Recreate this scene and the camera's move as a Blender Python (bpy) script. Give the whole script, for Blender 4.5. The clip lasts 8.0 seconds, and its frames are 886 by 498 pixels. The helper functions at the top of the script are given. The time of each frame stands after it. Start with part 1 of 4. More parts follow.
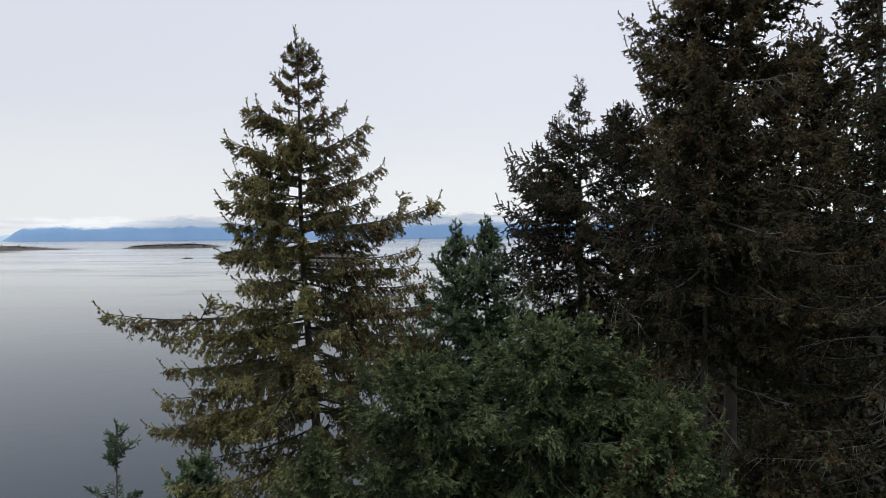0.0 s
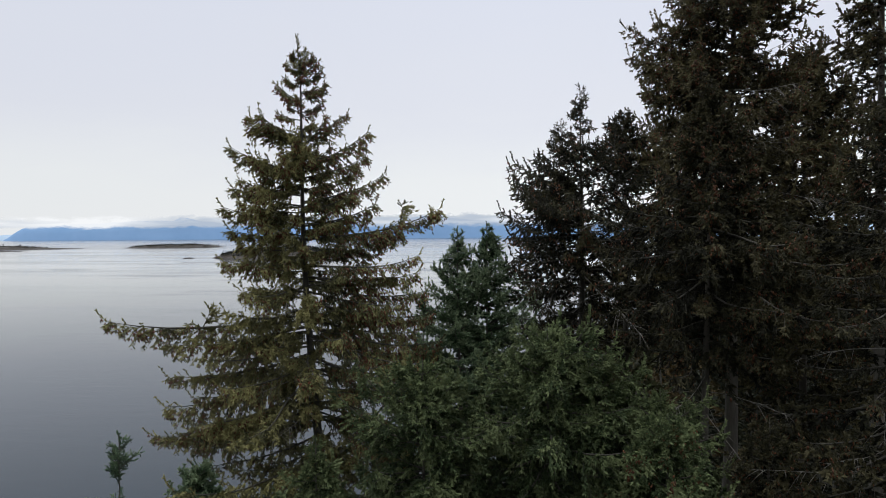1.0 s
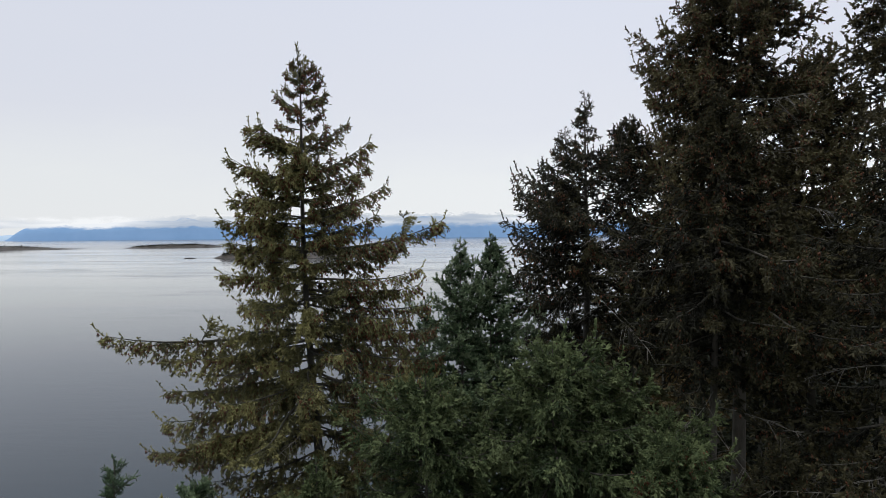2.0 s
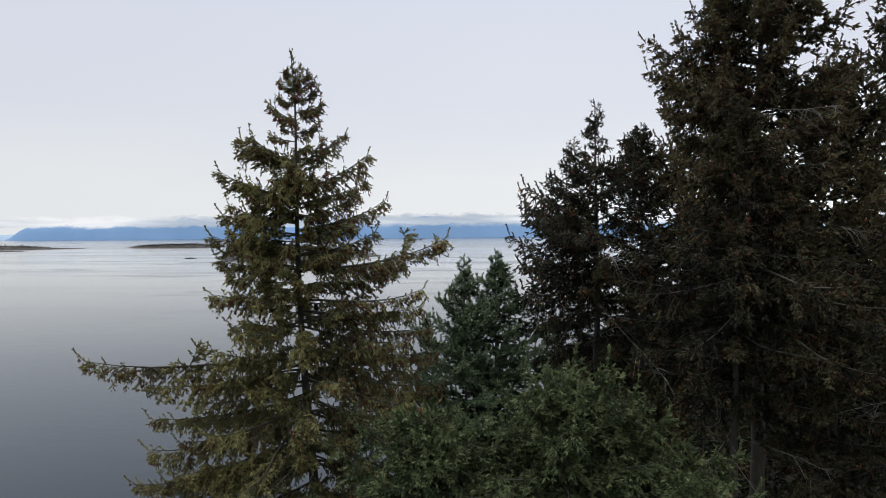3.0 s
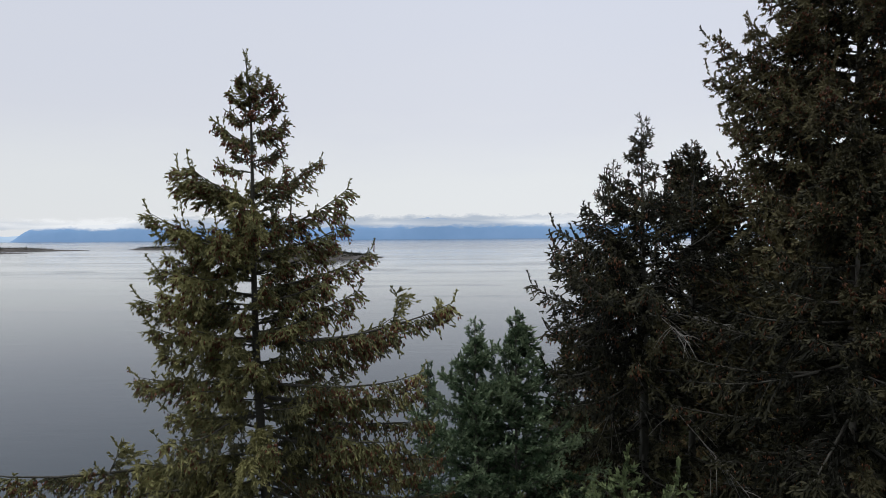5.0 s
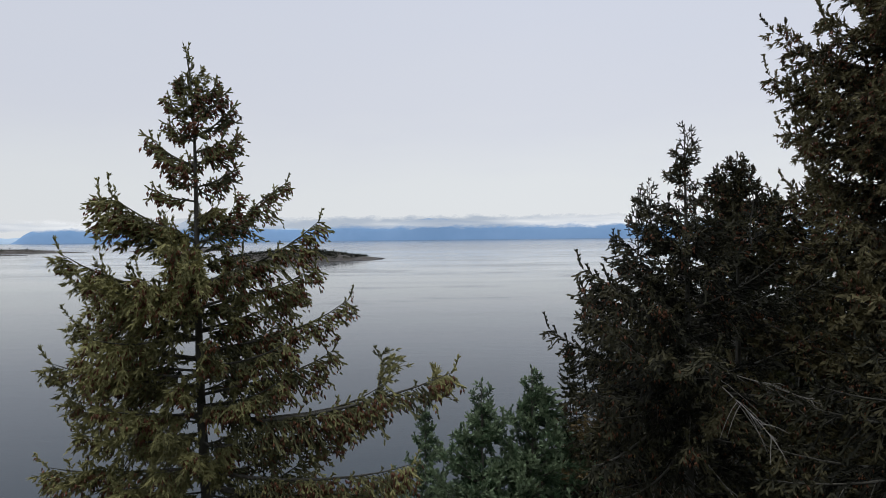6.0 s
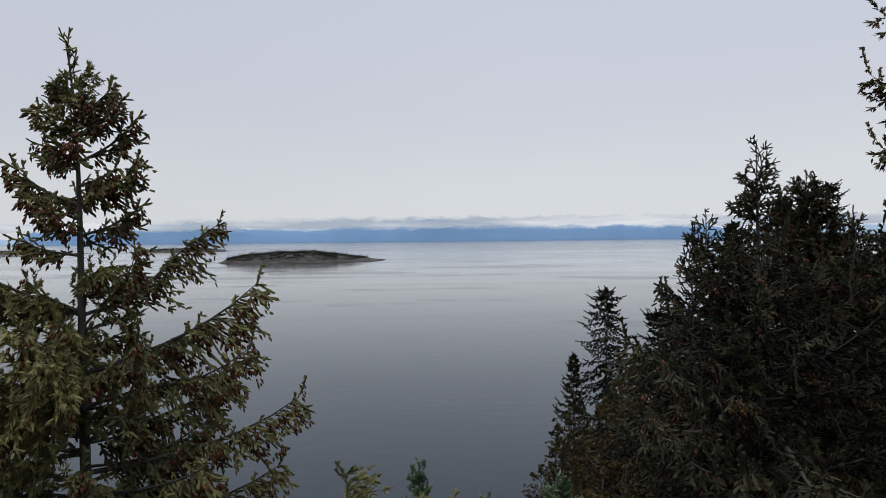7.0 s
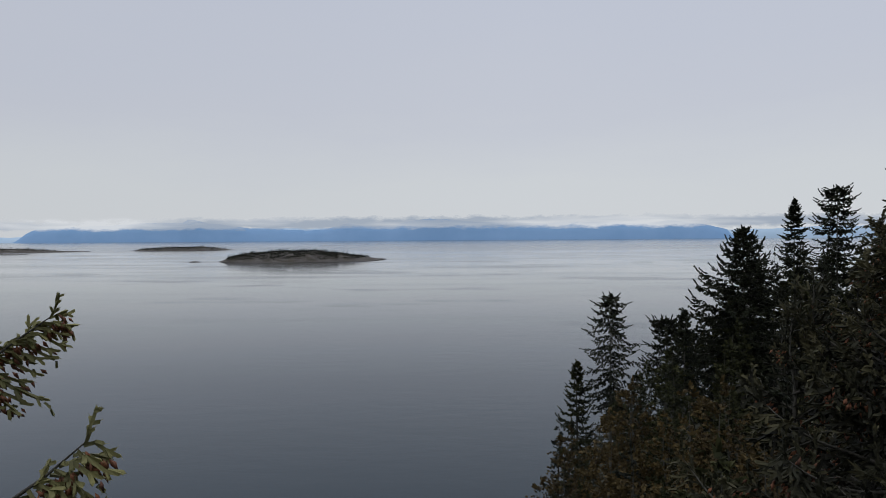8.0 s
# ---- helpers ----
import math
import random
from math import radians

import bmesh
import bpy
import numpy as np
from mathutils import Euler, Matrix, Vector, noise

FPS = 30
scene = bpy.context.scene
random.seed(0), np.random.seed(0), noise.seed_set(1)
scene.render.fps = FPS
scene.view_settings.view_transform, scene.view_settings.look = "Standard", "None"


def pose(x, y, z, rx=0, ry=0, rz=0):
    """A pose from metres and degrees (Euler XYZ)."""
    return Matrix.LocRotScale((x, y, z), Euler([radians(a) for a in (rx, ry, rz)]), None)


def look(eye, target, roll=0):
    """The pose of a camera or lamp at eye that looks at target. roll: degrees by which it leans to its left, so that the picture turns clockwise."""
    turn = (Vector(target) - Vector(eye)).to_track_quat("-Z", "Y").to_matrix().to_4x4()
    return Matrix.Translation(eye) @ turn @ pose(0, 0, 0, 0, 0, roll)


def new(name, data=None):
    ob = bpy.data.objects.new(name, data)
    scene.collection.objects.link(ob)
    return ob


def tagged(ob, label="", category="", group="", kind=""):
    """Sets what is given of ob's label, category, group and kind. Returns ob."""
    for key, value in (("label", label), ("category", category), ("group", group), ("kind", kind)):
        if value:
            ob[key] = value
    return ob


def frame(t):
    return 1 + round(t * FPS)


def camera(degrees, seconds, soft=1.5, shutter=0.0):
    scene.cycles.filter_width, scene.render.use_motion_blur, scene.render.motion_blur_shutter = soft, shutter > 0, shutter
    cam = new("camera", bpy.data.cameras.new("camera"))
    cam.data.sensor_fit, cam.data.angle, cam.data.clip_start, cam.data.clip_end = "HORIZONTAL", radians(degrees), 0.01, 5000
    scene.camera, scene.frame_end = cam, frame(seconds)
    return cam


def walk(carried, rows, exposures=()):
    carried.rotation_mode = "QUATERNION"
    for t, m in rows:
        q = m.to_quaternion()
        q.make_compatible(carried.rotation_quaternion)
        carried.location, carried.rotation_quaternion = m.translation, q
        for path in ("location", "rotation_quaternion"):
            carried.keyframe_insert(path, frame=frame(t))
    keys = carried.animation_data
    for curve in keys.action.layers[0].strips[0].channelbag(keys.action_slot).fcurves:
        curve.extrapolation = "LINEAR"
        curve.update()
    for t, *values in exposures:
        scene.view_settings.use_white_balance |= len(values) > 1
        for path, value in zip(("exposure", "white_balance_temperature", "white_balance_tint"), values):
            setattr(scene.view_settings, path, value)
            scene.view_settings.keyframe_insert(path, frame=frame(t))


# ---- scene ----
cam = camera(68.2, 8.0, soft=0.6)
PATH = [
    (0, (-0.116, 0.605, 38.584), (-0.142, 2.604, 38.533), -0.5),
    (0.5, (-0.115, 0.592, 38.666), (-0.143, 2.591, 38.615), -0.5),
    (1, (-0.129, 0.588, 38.753), (-0.158, 2.587, 38.703), -0.4),
    (1.5, (-0.146, 0.651, 38.854), (-0.177, 2.65, 38.803), -0.5),
    (3, (-0.216, 1.559, 39.32), (-0.25, 3.558, 39.269), -0.4),
    (3.5, (-0.245, 2.137, 39.51), (-0.281, 4.137, 39.459), -0.5),
    (4, (-0.271, 2.855, 39.71), (-0.31, 4.854, 39.66), -0.5),
    (5.5, (-0.286, 5.535, 40.37), (-0.331, 7.534, 40.324), -0.5),
    (6, (-0.288, 6.57, 40.618), (-0.334, 8.568, 40.573), -0.6),
    (6.5, (-0.28, 7.628, 40.866), (-0.327, 9.627, 40.822), -0.6),
    (7, (-0.263, 8.726, 41.127), (-0.311, 10.725, 41.085), -0.6),
    (7.5, (-0.249, 9.84, 41.395), (-0.299, 11.839, 41.35), -0.3),
    (8, (-0.21, 10.952, 41.644), (-0.261, 12.951, 41.6), -0.4),
]
walk(cam, [(t, look(eye, target, roll)) for t, eye, target, roll in PATH],
     exposures=[(0, 0.0, 6500, 10), (1.5, -0.02, 6490, 10), (3.5, -0.06, 6470, 10), (5.5, -0.15, 6430, 10), (6.5, -0.24, 6390, 10), (7, -0.32, 6370, 10), (8, -0.47, 6320, 10)])

# ---- world, sun ----
SKY_GAIN = 1.0
world = bpy.data.worlds.new("overcast_sky")
scene.world = world
world.use_nodes = True
wt = world.node_tree
wt.nodes.clear()


def wn(kind, **kw):
    n = wt.nodes.new(kind)
    for k, v in kw.items():
        n.inputs[k].default_value = v
    return n


SUN_ELEV, SUN_AZ = radians(62), radians(-105)
w_out = wn("ShaderNodeOutputWorld")
w_sky = wn("ShaderNodeTexSky")
w_sky.sky_type, w_sky.sun_disc = "NISHITA", False
w_sky.sun_elevation, w_sky.sun_rotation = SUN_ELEV, SUN_AZ
w_bg1 = wn("ShaderNodeBackground", Strength=0.1)
wt.links.new(w_sky.outputs[0], w_bg1.inputs[0])
w_tc = wn("ShaderNodeTexCoord")
w_sep = wn("ShaderNodeSeparateXYZ")
wt.links.new(w_tc.outputs["Generated"], w_sep.inputs[0])
w_map = wn("ShaderNodeMapping", Scale=(1.2, 1.2, 5.0))
wt.links.new(w_tc.outputs["Generated"], w_map.inputs[0])
w_noise = wn("ShaderNodeTexNoise", Scale=2.2, Detail=5.0, Roughness=0.55)
wt.links.new(w_map.outputs[0], w_noise.inputs["Vector"])
w_off = wn("ShaderNodeMath")
w_off.operation = "MULTIPLY_ADD"
w_off.inputs[1].default_value, w_off.inputs[2].default_value = 0.12, -0.06
wt.links.new(w_noise.outputs["Fac"], w_off.inputs[0])
w_sum = wn("ShaderNodeMath")
wt.links.new(w_sep.outputs["Z"], w_sum.inputs[0])
wt.links.new(w_off.outputs[0], w_sum.inputs[1])
w_ramp = wn("ShaderNodeValToRGB")
wt.links.new(w_sum.outputs[0], w_ramp.inputs[0])
stops = w_ramp.color_ramp.elements
stops[0].position, stops[0].color = 0.0, (0.875, 0.90, 0.92, 1)
stops[1].position, stops[1].color = 1.0, (1.22, 1.24, 1.30, 1)
for p, c in ((0.07, (0.865, 0.89, 0.91, 1)), (0.18, (0.785, 0.81, 0.885, 1)), (0.40, (0.74, 0.78, 0.895, 1))):
    e = stops.new(p)
    e.color = c
w_bg2 = wn("ShaderNodeBackground", Strength=SKY_GAIN)
w_side = wn("ShaderNodeMapRange")
w_side.inputs["From Min"].default_value, w_side.inputs["From Max"].default_value = -0.7, 0.1
w_side.inputs["To Min"].default_value, w_side.inputs["To Max"].default_value = 0.93, 1.0
wt.links.new(w_sep.outputs["X"], w_side.inputs["Value"])
w_dim = wn("ShaderNodeVectorMath")
w_dim.operation = "SCALE"
wt.links.new(w_ramp.outputs[0], w_dim.inputs[0])
wt.links.new(w_side.outputs[0], w_dim.inputs["Scale"])
wt.links.new(w_dim.outputs[0], w_bg2.inputs[0])
w_mix = wn("ShaderNodeMixShader", Fac=0.95)
wt.links.new(w_bg1.outputs[0], w_mix.inputs[1])
wt.links.new(w_bg2.outputs[0], w_mix.inputs[2])
wt.links.new(w_mix.outputs[0], w_out.inputs[0])

sun = new("sun", bpy.data.lights.new("sun", "SUN"))
sun.data.energy, sun.data.angle, sun.data.color = 0.65, radians(25), (1.0, 0.97, 0.92)
sun.matrix_world = look(
    (math.sin(SUN_AZ) * 100 * math.cos(SUN_ELEV), math.cos(SUN_AZ) * 100 * math.cos(SUN_ELEV), 100 * math.sin(SUN_ELEV)), (0, 0, 0))

# ---- materials ----


class Mat:
    """A small wrapper for node materials."""

    def __init__(self, name, rough=0.6, **kw):
        self.m = bpy.data.materials.new(name)
        self.m.use_nodes = True
        self.t = self.m.node_tree
        self.b = self.t.nodes["Principled BSDF"]
        self.b.inputs["Roughness"].default_value = rough
        for k, v in kw.items():
            self.b.inputs[k.replace("_", " ")].default_value = v

    def node(self, kind, **kw):
        n = self.t.nodes.new(kind)
        for k, v in kw.items():
            n.inputs[k].default_value = v
        return n

    def link(self, a, b):
        self.t.links.new(a, b)

    def coords(self, scale=(1, 1, 1), which="Object"):
        tc, mp = self.node("ShaderNodeTexCoord"), self.node("ShaderNodeMapping", Scale=scale)
        self.link(tc.outputs[which], mp.inputs[0])
        return mp.outputs[0]

    def noise(self, scale, detail=4.0, rough=0.55, vec=None):
        n = self.node("ShaderNodeTexNoise", Scale=scale, Detail=detail, Roughness=rough)
        self.link(vec if vec is not None else self.coords(), n.inputs["Vector"])
        return n.outputs["Fac"]

    def ramp(self, fac, pairs):
        r = self.node("ShaderNodeValToRGB")
        el = r.color_ramp.elements
        el[0].position, el[0].color = pairs[0][0], (*pairs[0][1], 1)
        el[1].position, el[1].color = pairs[-1][0], (*pairs[-1][1], 1)
        for p, c in pairs[1:-1]:
            el.new(p).color = (*c, 1)
        self.link(fac, r.inputs[0])
        return r.outputs[0]

    def mix(self, fac, a, b, mode="MIX"):
        n = self.node("ShaderNodeMix")
        n.data_type, n.blend_type = "RGBA", mode
        for sock, v in ((n.inputs["Factor"], fac), (n.inputs[6], a), (n.inputs[7], b)):
            if isinstance(v, (int, float)):
                sock.default_value = v
            elif isinstance(v, tuple):
                sock.default_value = (*v, 1)
            else:
                self.link(v, sock)
        return n.outputs[2]

    def math(self, op, a, b=0.0, c=0.0):
        n = self.node("ShaderNodeMath")
        n.operation = op
        for sock, v in zip(n.inputs, (a, b, c)):
            if isinstance(v, (int, float)):
                sock.default_value = v
            else:
                self.link(v, sock)
        return n.outputs[0]

    def colour(self, out):
        self.link(out, self.b.inputs["Base Color"])
        return self

    def bump(self, h, strength, dist):
        n = self.node("ShaderNodeBump", Strength=strength, Distance=dist)
        self.link(h, n.inputs["Height"])
        self.link(n.outputs[0], self.b.inputs["Normal"])
        return self


def needle_material(name, old, mid, tip):
    """Conifer needles: old inner growth to fresh tips by the mesh's age value, varied by bough and in patches."""
    m = Mat(name, 0.62)
    m.b.inputs["Specular IOR Level"].default_value = 0.15
    at = m.node("ShaderNodeAttribute")
    at.attribute_name = "age"
    patch = m.noise(3.5, 3.0)
    info = m.node("ShaderNodeObjectInfo")
    v = m.math("MULTIPLY_ADD", patch, 0.7, m.math("MULTIPLY_ADD", info.outputs["Random"], 0.3, -0.5))
    fac = m.math("ADD", at.outputs["Fac"], v)
    geo = m.node("ShaderNodeNewGeometry")
    fac = m.math("ADD", fac, m.math("MULTIPLY_ADD", geo.outputs["Random Per Island"], 0.20, -0.10))
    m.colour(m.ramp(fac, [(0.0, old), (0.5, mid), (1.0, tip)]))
    return m.m


def bark_material(name, dark, light, scale=9.0):
    m = Mat(name, 0.9)
    v = m.coords((1, 1, 0.22))
    n1, n2 = m.noise(scale, 6.0, 0.65, v), m.noise(scale * 0.2, 3.0)
    m.colour(m.mix(m.math("MULTIPLY", n2, 0.5), m.ramp(n1, [(0.3, dark), (0.7, light)]), (0.16, 0.17, 0.14)))
    return m.bump(n1, 0.9, 0.03).m


M_NEEDLE_A = needle_material("spruce_needles_olive", (0.066, 0.066, 0.033), (0.172, 0.166, 0.070), (0.275, 0.258, 0.106))
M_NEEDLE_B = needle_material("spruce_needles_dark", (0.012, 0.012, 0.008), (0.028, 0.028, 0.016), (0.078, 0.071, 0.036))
M_NEEDLE_C = needle_material("spruce_needles_brownish", (0.023, 0.021, 0.014), (0.057, 0.052, 0.030), (0.145, 0.128, 0.064))
M_NEEDLE_D = needle_material("fir_needles_bluish", (0.024, 0.042, 0.021), (0.074, 0.124, 0.062), (0.215, 0.280, 0.160))
M_NEEDLE_G = needle_material("fir_needles_green", (0.020, 0.031, 0.014), (0.055, 0.081, 0.034), (0.155, 0.190, 0.086))
M_NEEDLE_FAR = needle_material("far_conifer_needles", (0.008, 0.010, 0.007), (0.016, 0.019, 0.011), (0.030, 0.034, 0.018))
M_NEEDLE_CEDAR = needle_material("cedar_sprays", (0.016, 0.017, 0.008), (0.031, 0.034, 0.013), (0.054, 0.054, 0.020))
M_LEAF = needle_material("autumn_leaves", (0.036, 0.024, 0.010), (0.066, 0.048, 0.018), (0.105, 0.072, 0.026))
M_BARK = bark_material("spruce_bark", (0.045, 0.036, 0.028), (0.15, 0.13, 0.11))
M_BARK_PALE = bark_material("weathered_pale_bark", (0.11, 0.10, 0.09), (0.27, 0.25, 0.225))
# spruce bark again, with the shade inside the crowns put into its colour
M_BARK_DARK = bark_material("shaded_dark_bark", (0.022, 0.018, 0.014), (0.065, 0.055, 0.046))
M_TWIG = bark_material("limb_bark", (0.028, 0.023, 0.018), (0.080, 0.066, 0.052), 30.0)

mc = Mat("cone_scales", 0.75)
mc_geo = mc.node("ShaderNodeNewGeometry")
mc.colour(mc.mix(0.30, mc.ramp(mc_geo.outputs["Random Per Island"], [(0.0, (0.070, 0.026, 0.015)), (0.5, (0.180, 0.063, 0.029)), (1.0, (0.275, 0.105, 0.046))]),
                 mc.ramp(mc.noise(160.0, 2.0), [(0.35, (0.035, 0.015, 0.008)), (0.65, (0.20, 0.085, 0.040))])))
M_CONE = mc.m

mw = Mat("sea_water", 0.06)
mw.b.inputs["IOR"].default_value = 1.333
big = mw.noise(0.0035, 4.0, 0.5, mw.coords((0.35, 1.6, 1)))
mid_w = mw.noise(0.02, 3.0, 0.5, mw.coords((0.25, 1.4, 1)))
calm = mw.math("ADD", mw.math("MULTIPLY", big, 0.75), mw.math("MULTIPLY", mid_w, 0.25))
mw.colour(mw.ramp(calm, [(0.35, (0.008, 0.021, 0.030)), (0.65, (0.014, 0.030, 0.041))]))
ripple = mw.noise(1.1, 5.0, 0.6, mw.coords((0.55, 1.3, 1)))
swell = mw.noise(0.16, 3.0, 0.5, mw.coords((0.5, 1.3, 1)))
mw_b1 = mw.node("ShaderNodeBump", Strength=0.10, Distance=0.25)
mw.link(mw.math("MULTIPLY_ADD", swell, 2.0, ripple), mw_b1.inputs["Height"])
mw_amp = mw.ramp(calm, [(0.40, (0.03, 0.03, 0.03)), (0.62, (0.11, 0.11, 0.11))])
mw.link(mw_amp, mw_b1.inputs["Strength"])
mw.link(mw_b1.outputs[0], mw.b.inputs["Normal"])
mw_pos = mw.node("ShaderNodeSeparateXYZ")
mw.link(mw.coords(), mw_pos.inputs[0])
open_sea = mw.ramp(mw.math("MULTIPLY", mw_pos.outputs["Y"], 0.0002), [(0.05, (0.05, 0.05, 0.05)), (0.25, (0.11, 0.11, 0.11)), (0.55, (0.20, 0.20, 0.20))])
cat_paw = mw.ramp(mw.noise(0.008, 5.0, 0.6, mw.coords((0.55, 1.15, 1))), [(0.52, (0, 0, 0)), (0.61, (1, 1, 1))])
wind_line = mw.ramp(mw.math("MULTIPLY_ADD", mw_pos.outputs["Y"], 0.0002, mw.math("MULTIPLY", big, 0.08)), [(0.37, (0, 0, 0)), (0.39, (1, 1, 1)), (0.48, (1, 1, 1)), (0.56, (0.2, 0.2, 0.2))])
ruffle = mw.math("MAXIMUM", mw.math("MAXIMUM", mw.ramp(calm, [(0.46, (0, 0, 0)), (0.60, (0.7, 0.7, 0.7))]), cat_paw), wind_line)
mw.link(mw.math("MULTIPLY_ADD", ruffle, 0.13, mw.math("ADD", open_sea, -0.02)), mw.b.inputs["Roughness"])
# coat grows offshore: an added sheen for the haze and glare far out
added_far_sheen = mw.ramp(mw.math("MULTIPLY", mw_pos.outputs["Y"], 0.0002), [(0.04, (0, 0, 0)), (0.30, (0.8, 0.8, 0.8))])
mw.link(added_far_sheen, mw.b.inputs["Coat Weight"])
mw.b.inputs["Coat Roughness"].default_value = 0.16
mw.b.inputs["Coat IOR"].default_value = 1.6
M_WATER = mw.m

mg = Mat("forest_soil", 0.95)
g1, g2 = mg.noise(0.35, 5.0), mg.noise(4.0, 5.0)
mg.colour(mg.mix(g1, mg.ramp(g2, [(0.3, (0.018, 0.014, 0.009)), (0.7, (0.045, 0.034, 0.022))]), (0.020, 0.026, 0.010)))
M_SOIL = mg.bump(g2, 0.8, 0.15).m

mr = Mat("island_rock", 0.9)
r1, r2 = mr.noise(0.05, 6.0, 0.65), mr.noise(0.4, 5.0, 0.6)
rock_c = mr.ramp(r2, [(0.38, (0.036, 0.032, 0.029)), (0.65, (0.165, 0.15, 0.138))])
grass_c = mr.ramp(r2, [(0.38, (0.026, 0.023, 0.017)), (0.65, (0.090, 0.076, 0.055))])
cover = mr.mix(mr.ramp(r1, [(0.42, (0, 0, 0)), (0.56, (1, 1, 1))]), rock_c, grass_c)
sep = mr.node("ShaderNodeSeparateXYZ")
mr.link(mr.coords(), sep.inputs[0])
tide = mr.ramp(mr.math("MULTIPLY", sep.outputs["Z"], 0.1), [(0.02, (0.022, 0.019, 0.016)), (0.07, (0.04, 0.034, 0.028)), (0.10, (0.115, 0.105, 0.096)), (0.18, (0.08, 0.07, 0.06))])
band = mr.ramp(mr.math("MULTIPLY", sep.outputs["Z"], 0.1), [(0.11, (1, 1, 1)), (0.17, (0, 0, 0))])
mr.colour(mr.mix(band, cover, tide))
M_ROCK = mr.bump(r2, 1.0, 1.5).m


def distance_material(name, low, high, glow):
    """Far land as a plain backdrop: the air's blue haze is put into its colour and glow."""
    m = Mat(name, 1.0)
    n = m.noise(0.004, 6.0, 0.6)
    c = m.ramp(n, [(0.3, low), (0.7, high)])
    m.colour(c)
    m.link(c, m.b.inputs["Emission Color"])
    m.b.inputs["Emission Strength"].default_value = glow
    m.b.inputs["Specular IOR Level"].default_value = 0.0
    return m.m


M_MOUNTAIN = distance_material("haze_blue_mountain", (0.138, 0.234, 0.382), (0.164, 0.264, 0.416), 0.68)
M_MOUNTAIN_FAR = distance_material("haze_pale_mountain", (0.27, 0.36, 0.46), (0.31, 0.40, 0.50), 0.70)

# cloud bank: white vapour with ragged gaps, its daylight tones put in as emission
mcl = Mat("low_cloud", 1.0)
m_cloud = mcl.m
cl_xyz = mcl.node("ShaderNodeSeparateXYZ")
mcl.link(mcl.coords((1, 1, 1), "UV"), cl_xyz.inputs[0])
cl_n = mcl.noise(0.009, 7.0, 0.66, mcl.coords((0.6, 1, 1.8)))
cl_n2 = mcl.noise(0.0011, 4.0, 0.5, mcl.coords((0.6, 1, 6.0)))
cl_h = mcl.ramp(cl_xyz.outputs["Y"], [(0.12, (0, 0, 0)), (0.38, (0.55, 0.55, 0.55)), (0.52, (0.5, 0.5, 0.5)), (0.86, (0, 0, 0))])
cl_a = mcl.math("MULTIPLY", mcl.ramp(mcl.math("ADD", cl_n, mcl.math("MULTIPLY_ADD", cl_h, 1.0, -0.33)), [(0.36, (0, 0, 0)), (0.62, (1, 1, 1))]), 0.92)
cl_em = mcl.node("ShaderNodeEmission", Strength=1.0)
mcl.link(mcl.ramp(cl_n2, [(0.42, (0.47, 0.54, 0.64)), (0.60, (0.93, 0.95, 0.97))]), cl_em.inputs[0])
cl_tr, cl_mx = mcl.node("ShaderNodeBsdfTransparent"), mcl.node("ShaderNodeMixShader")
mcl.link(cl_a, cl_mx.inputs[0])
mcl.link(cl_tr.outputs[0], cl_mx.inputs[1])
mcl.link(cl_em.outputs[0], cl_mx.inputs[2])
mcl.link(cl_mx.outputs[0], mcl.t.nodes["Material Output"].inputs[0])

# ---- mesh helpers ----


def mesh_from(name, verts, faces, mat, smooth=False):
    """A mesh from arrays of corners and of equal-sized faces."""
    verts, faces = np.asarray(verts, np.float32), np.asarray(faces, np.int32)
    me = bpy.data.meshes.new(name)
    me.vertices.add(len(verts))
    me.vertices.foreach_set("co", verts.ravel())
    k = faces.shape[1]
    me.loops.add(faces.size)
    me.loops.foreach_set("vertex_index", faces.ravel())
    me.polygons.add(len(faces))
    me.polygons.foreach_set("loop_start", np.arange(0, faces.size, k, dtype=np.int32))
    me.polygons.foreach_set("use_smooth", np.full(len(faces), smooth))
    me.update(calc_edges=True)
    me.materials.append(mat)
    return me


def joined(pieces):
    """Joins (verts, faces) pairs into one pair."""
    vs, fs, n = [], [], 0
    for v, f in pieces:
        vs.append(v)
        fs.append(np.asarray(f) + n)
        n += len(v)
    return np.concatenate(vs), np.concatenate(fs)


def tube(points, radii, sides=7):
    """A tapered round bar along points, as quads; the last ring is the tip."""
    p = np.asarray(points, float)
    r = np.asarray(radii, float)
    d = np.gradient(p, axis=0)
    d /= np.linalg.norm(d, axis=1, keepdims=True) + 1e-9
    ref = np.where(np.abs(d[:, 2:3]) > 0.8, np.array([[1.0, 0, 0]]), np.array([[0, 0, 1.0]]))
    a = np.cross(d, ref)
    a /= np.linalg.norm(a, axis=1, keepdims=True) + 1e-9
    b = np.cross(d, a)
    ang = np.linspace(0, 2 * np.pi, sides, endpoint=False)
    ring = a[:, None, :] * np.cos(ang)[None, :, None] + b[:, None, :] * np.sin(ang)[None, :, None]
    v = (p[:, None, :] + ring * r[:, None, None]).reshape(-1, 3)
    i, j = np.meshgrid(np.arange(len(p) - 1), np.arange(sides), indexing="ij")
    k = (j + 1) % sides
    f = np.stack([i * sides + j, i * sides + k, (i + 1) * sides + k, (i + 1) * sides + j], -1).reshape(-1, 4)
    return v, f


def unit(v):
    return v / (np.linalg.norm(v, axis=-1, keepdims=True) + 1e-9)


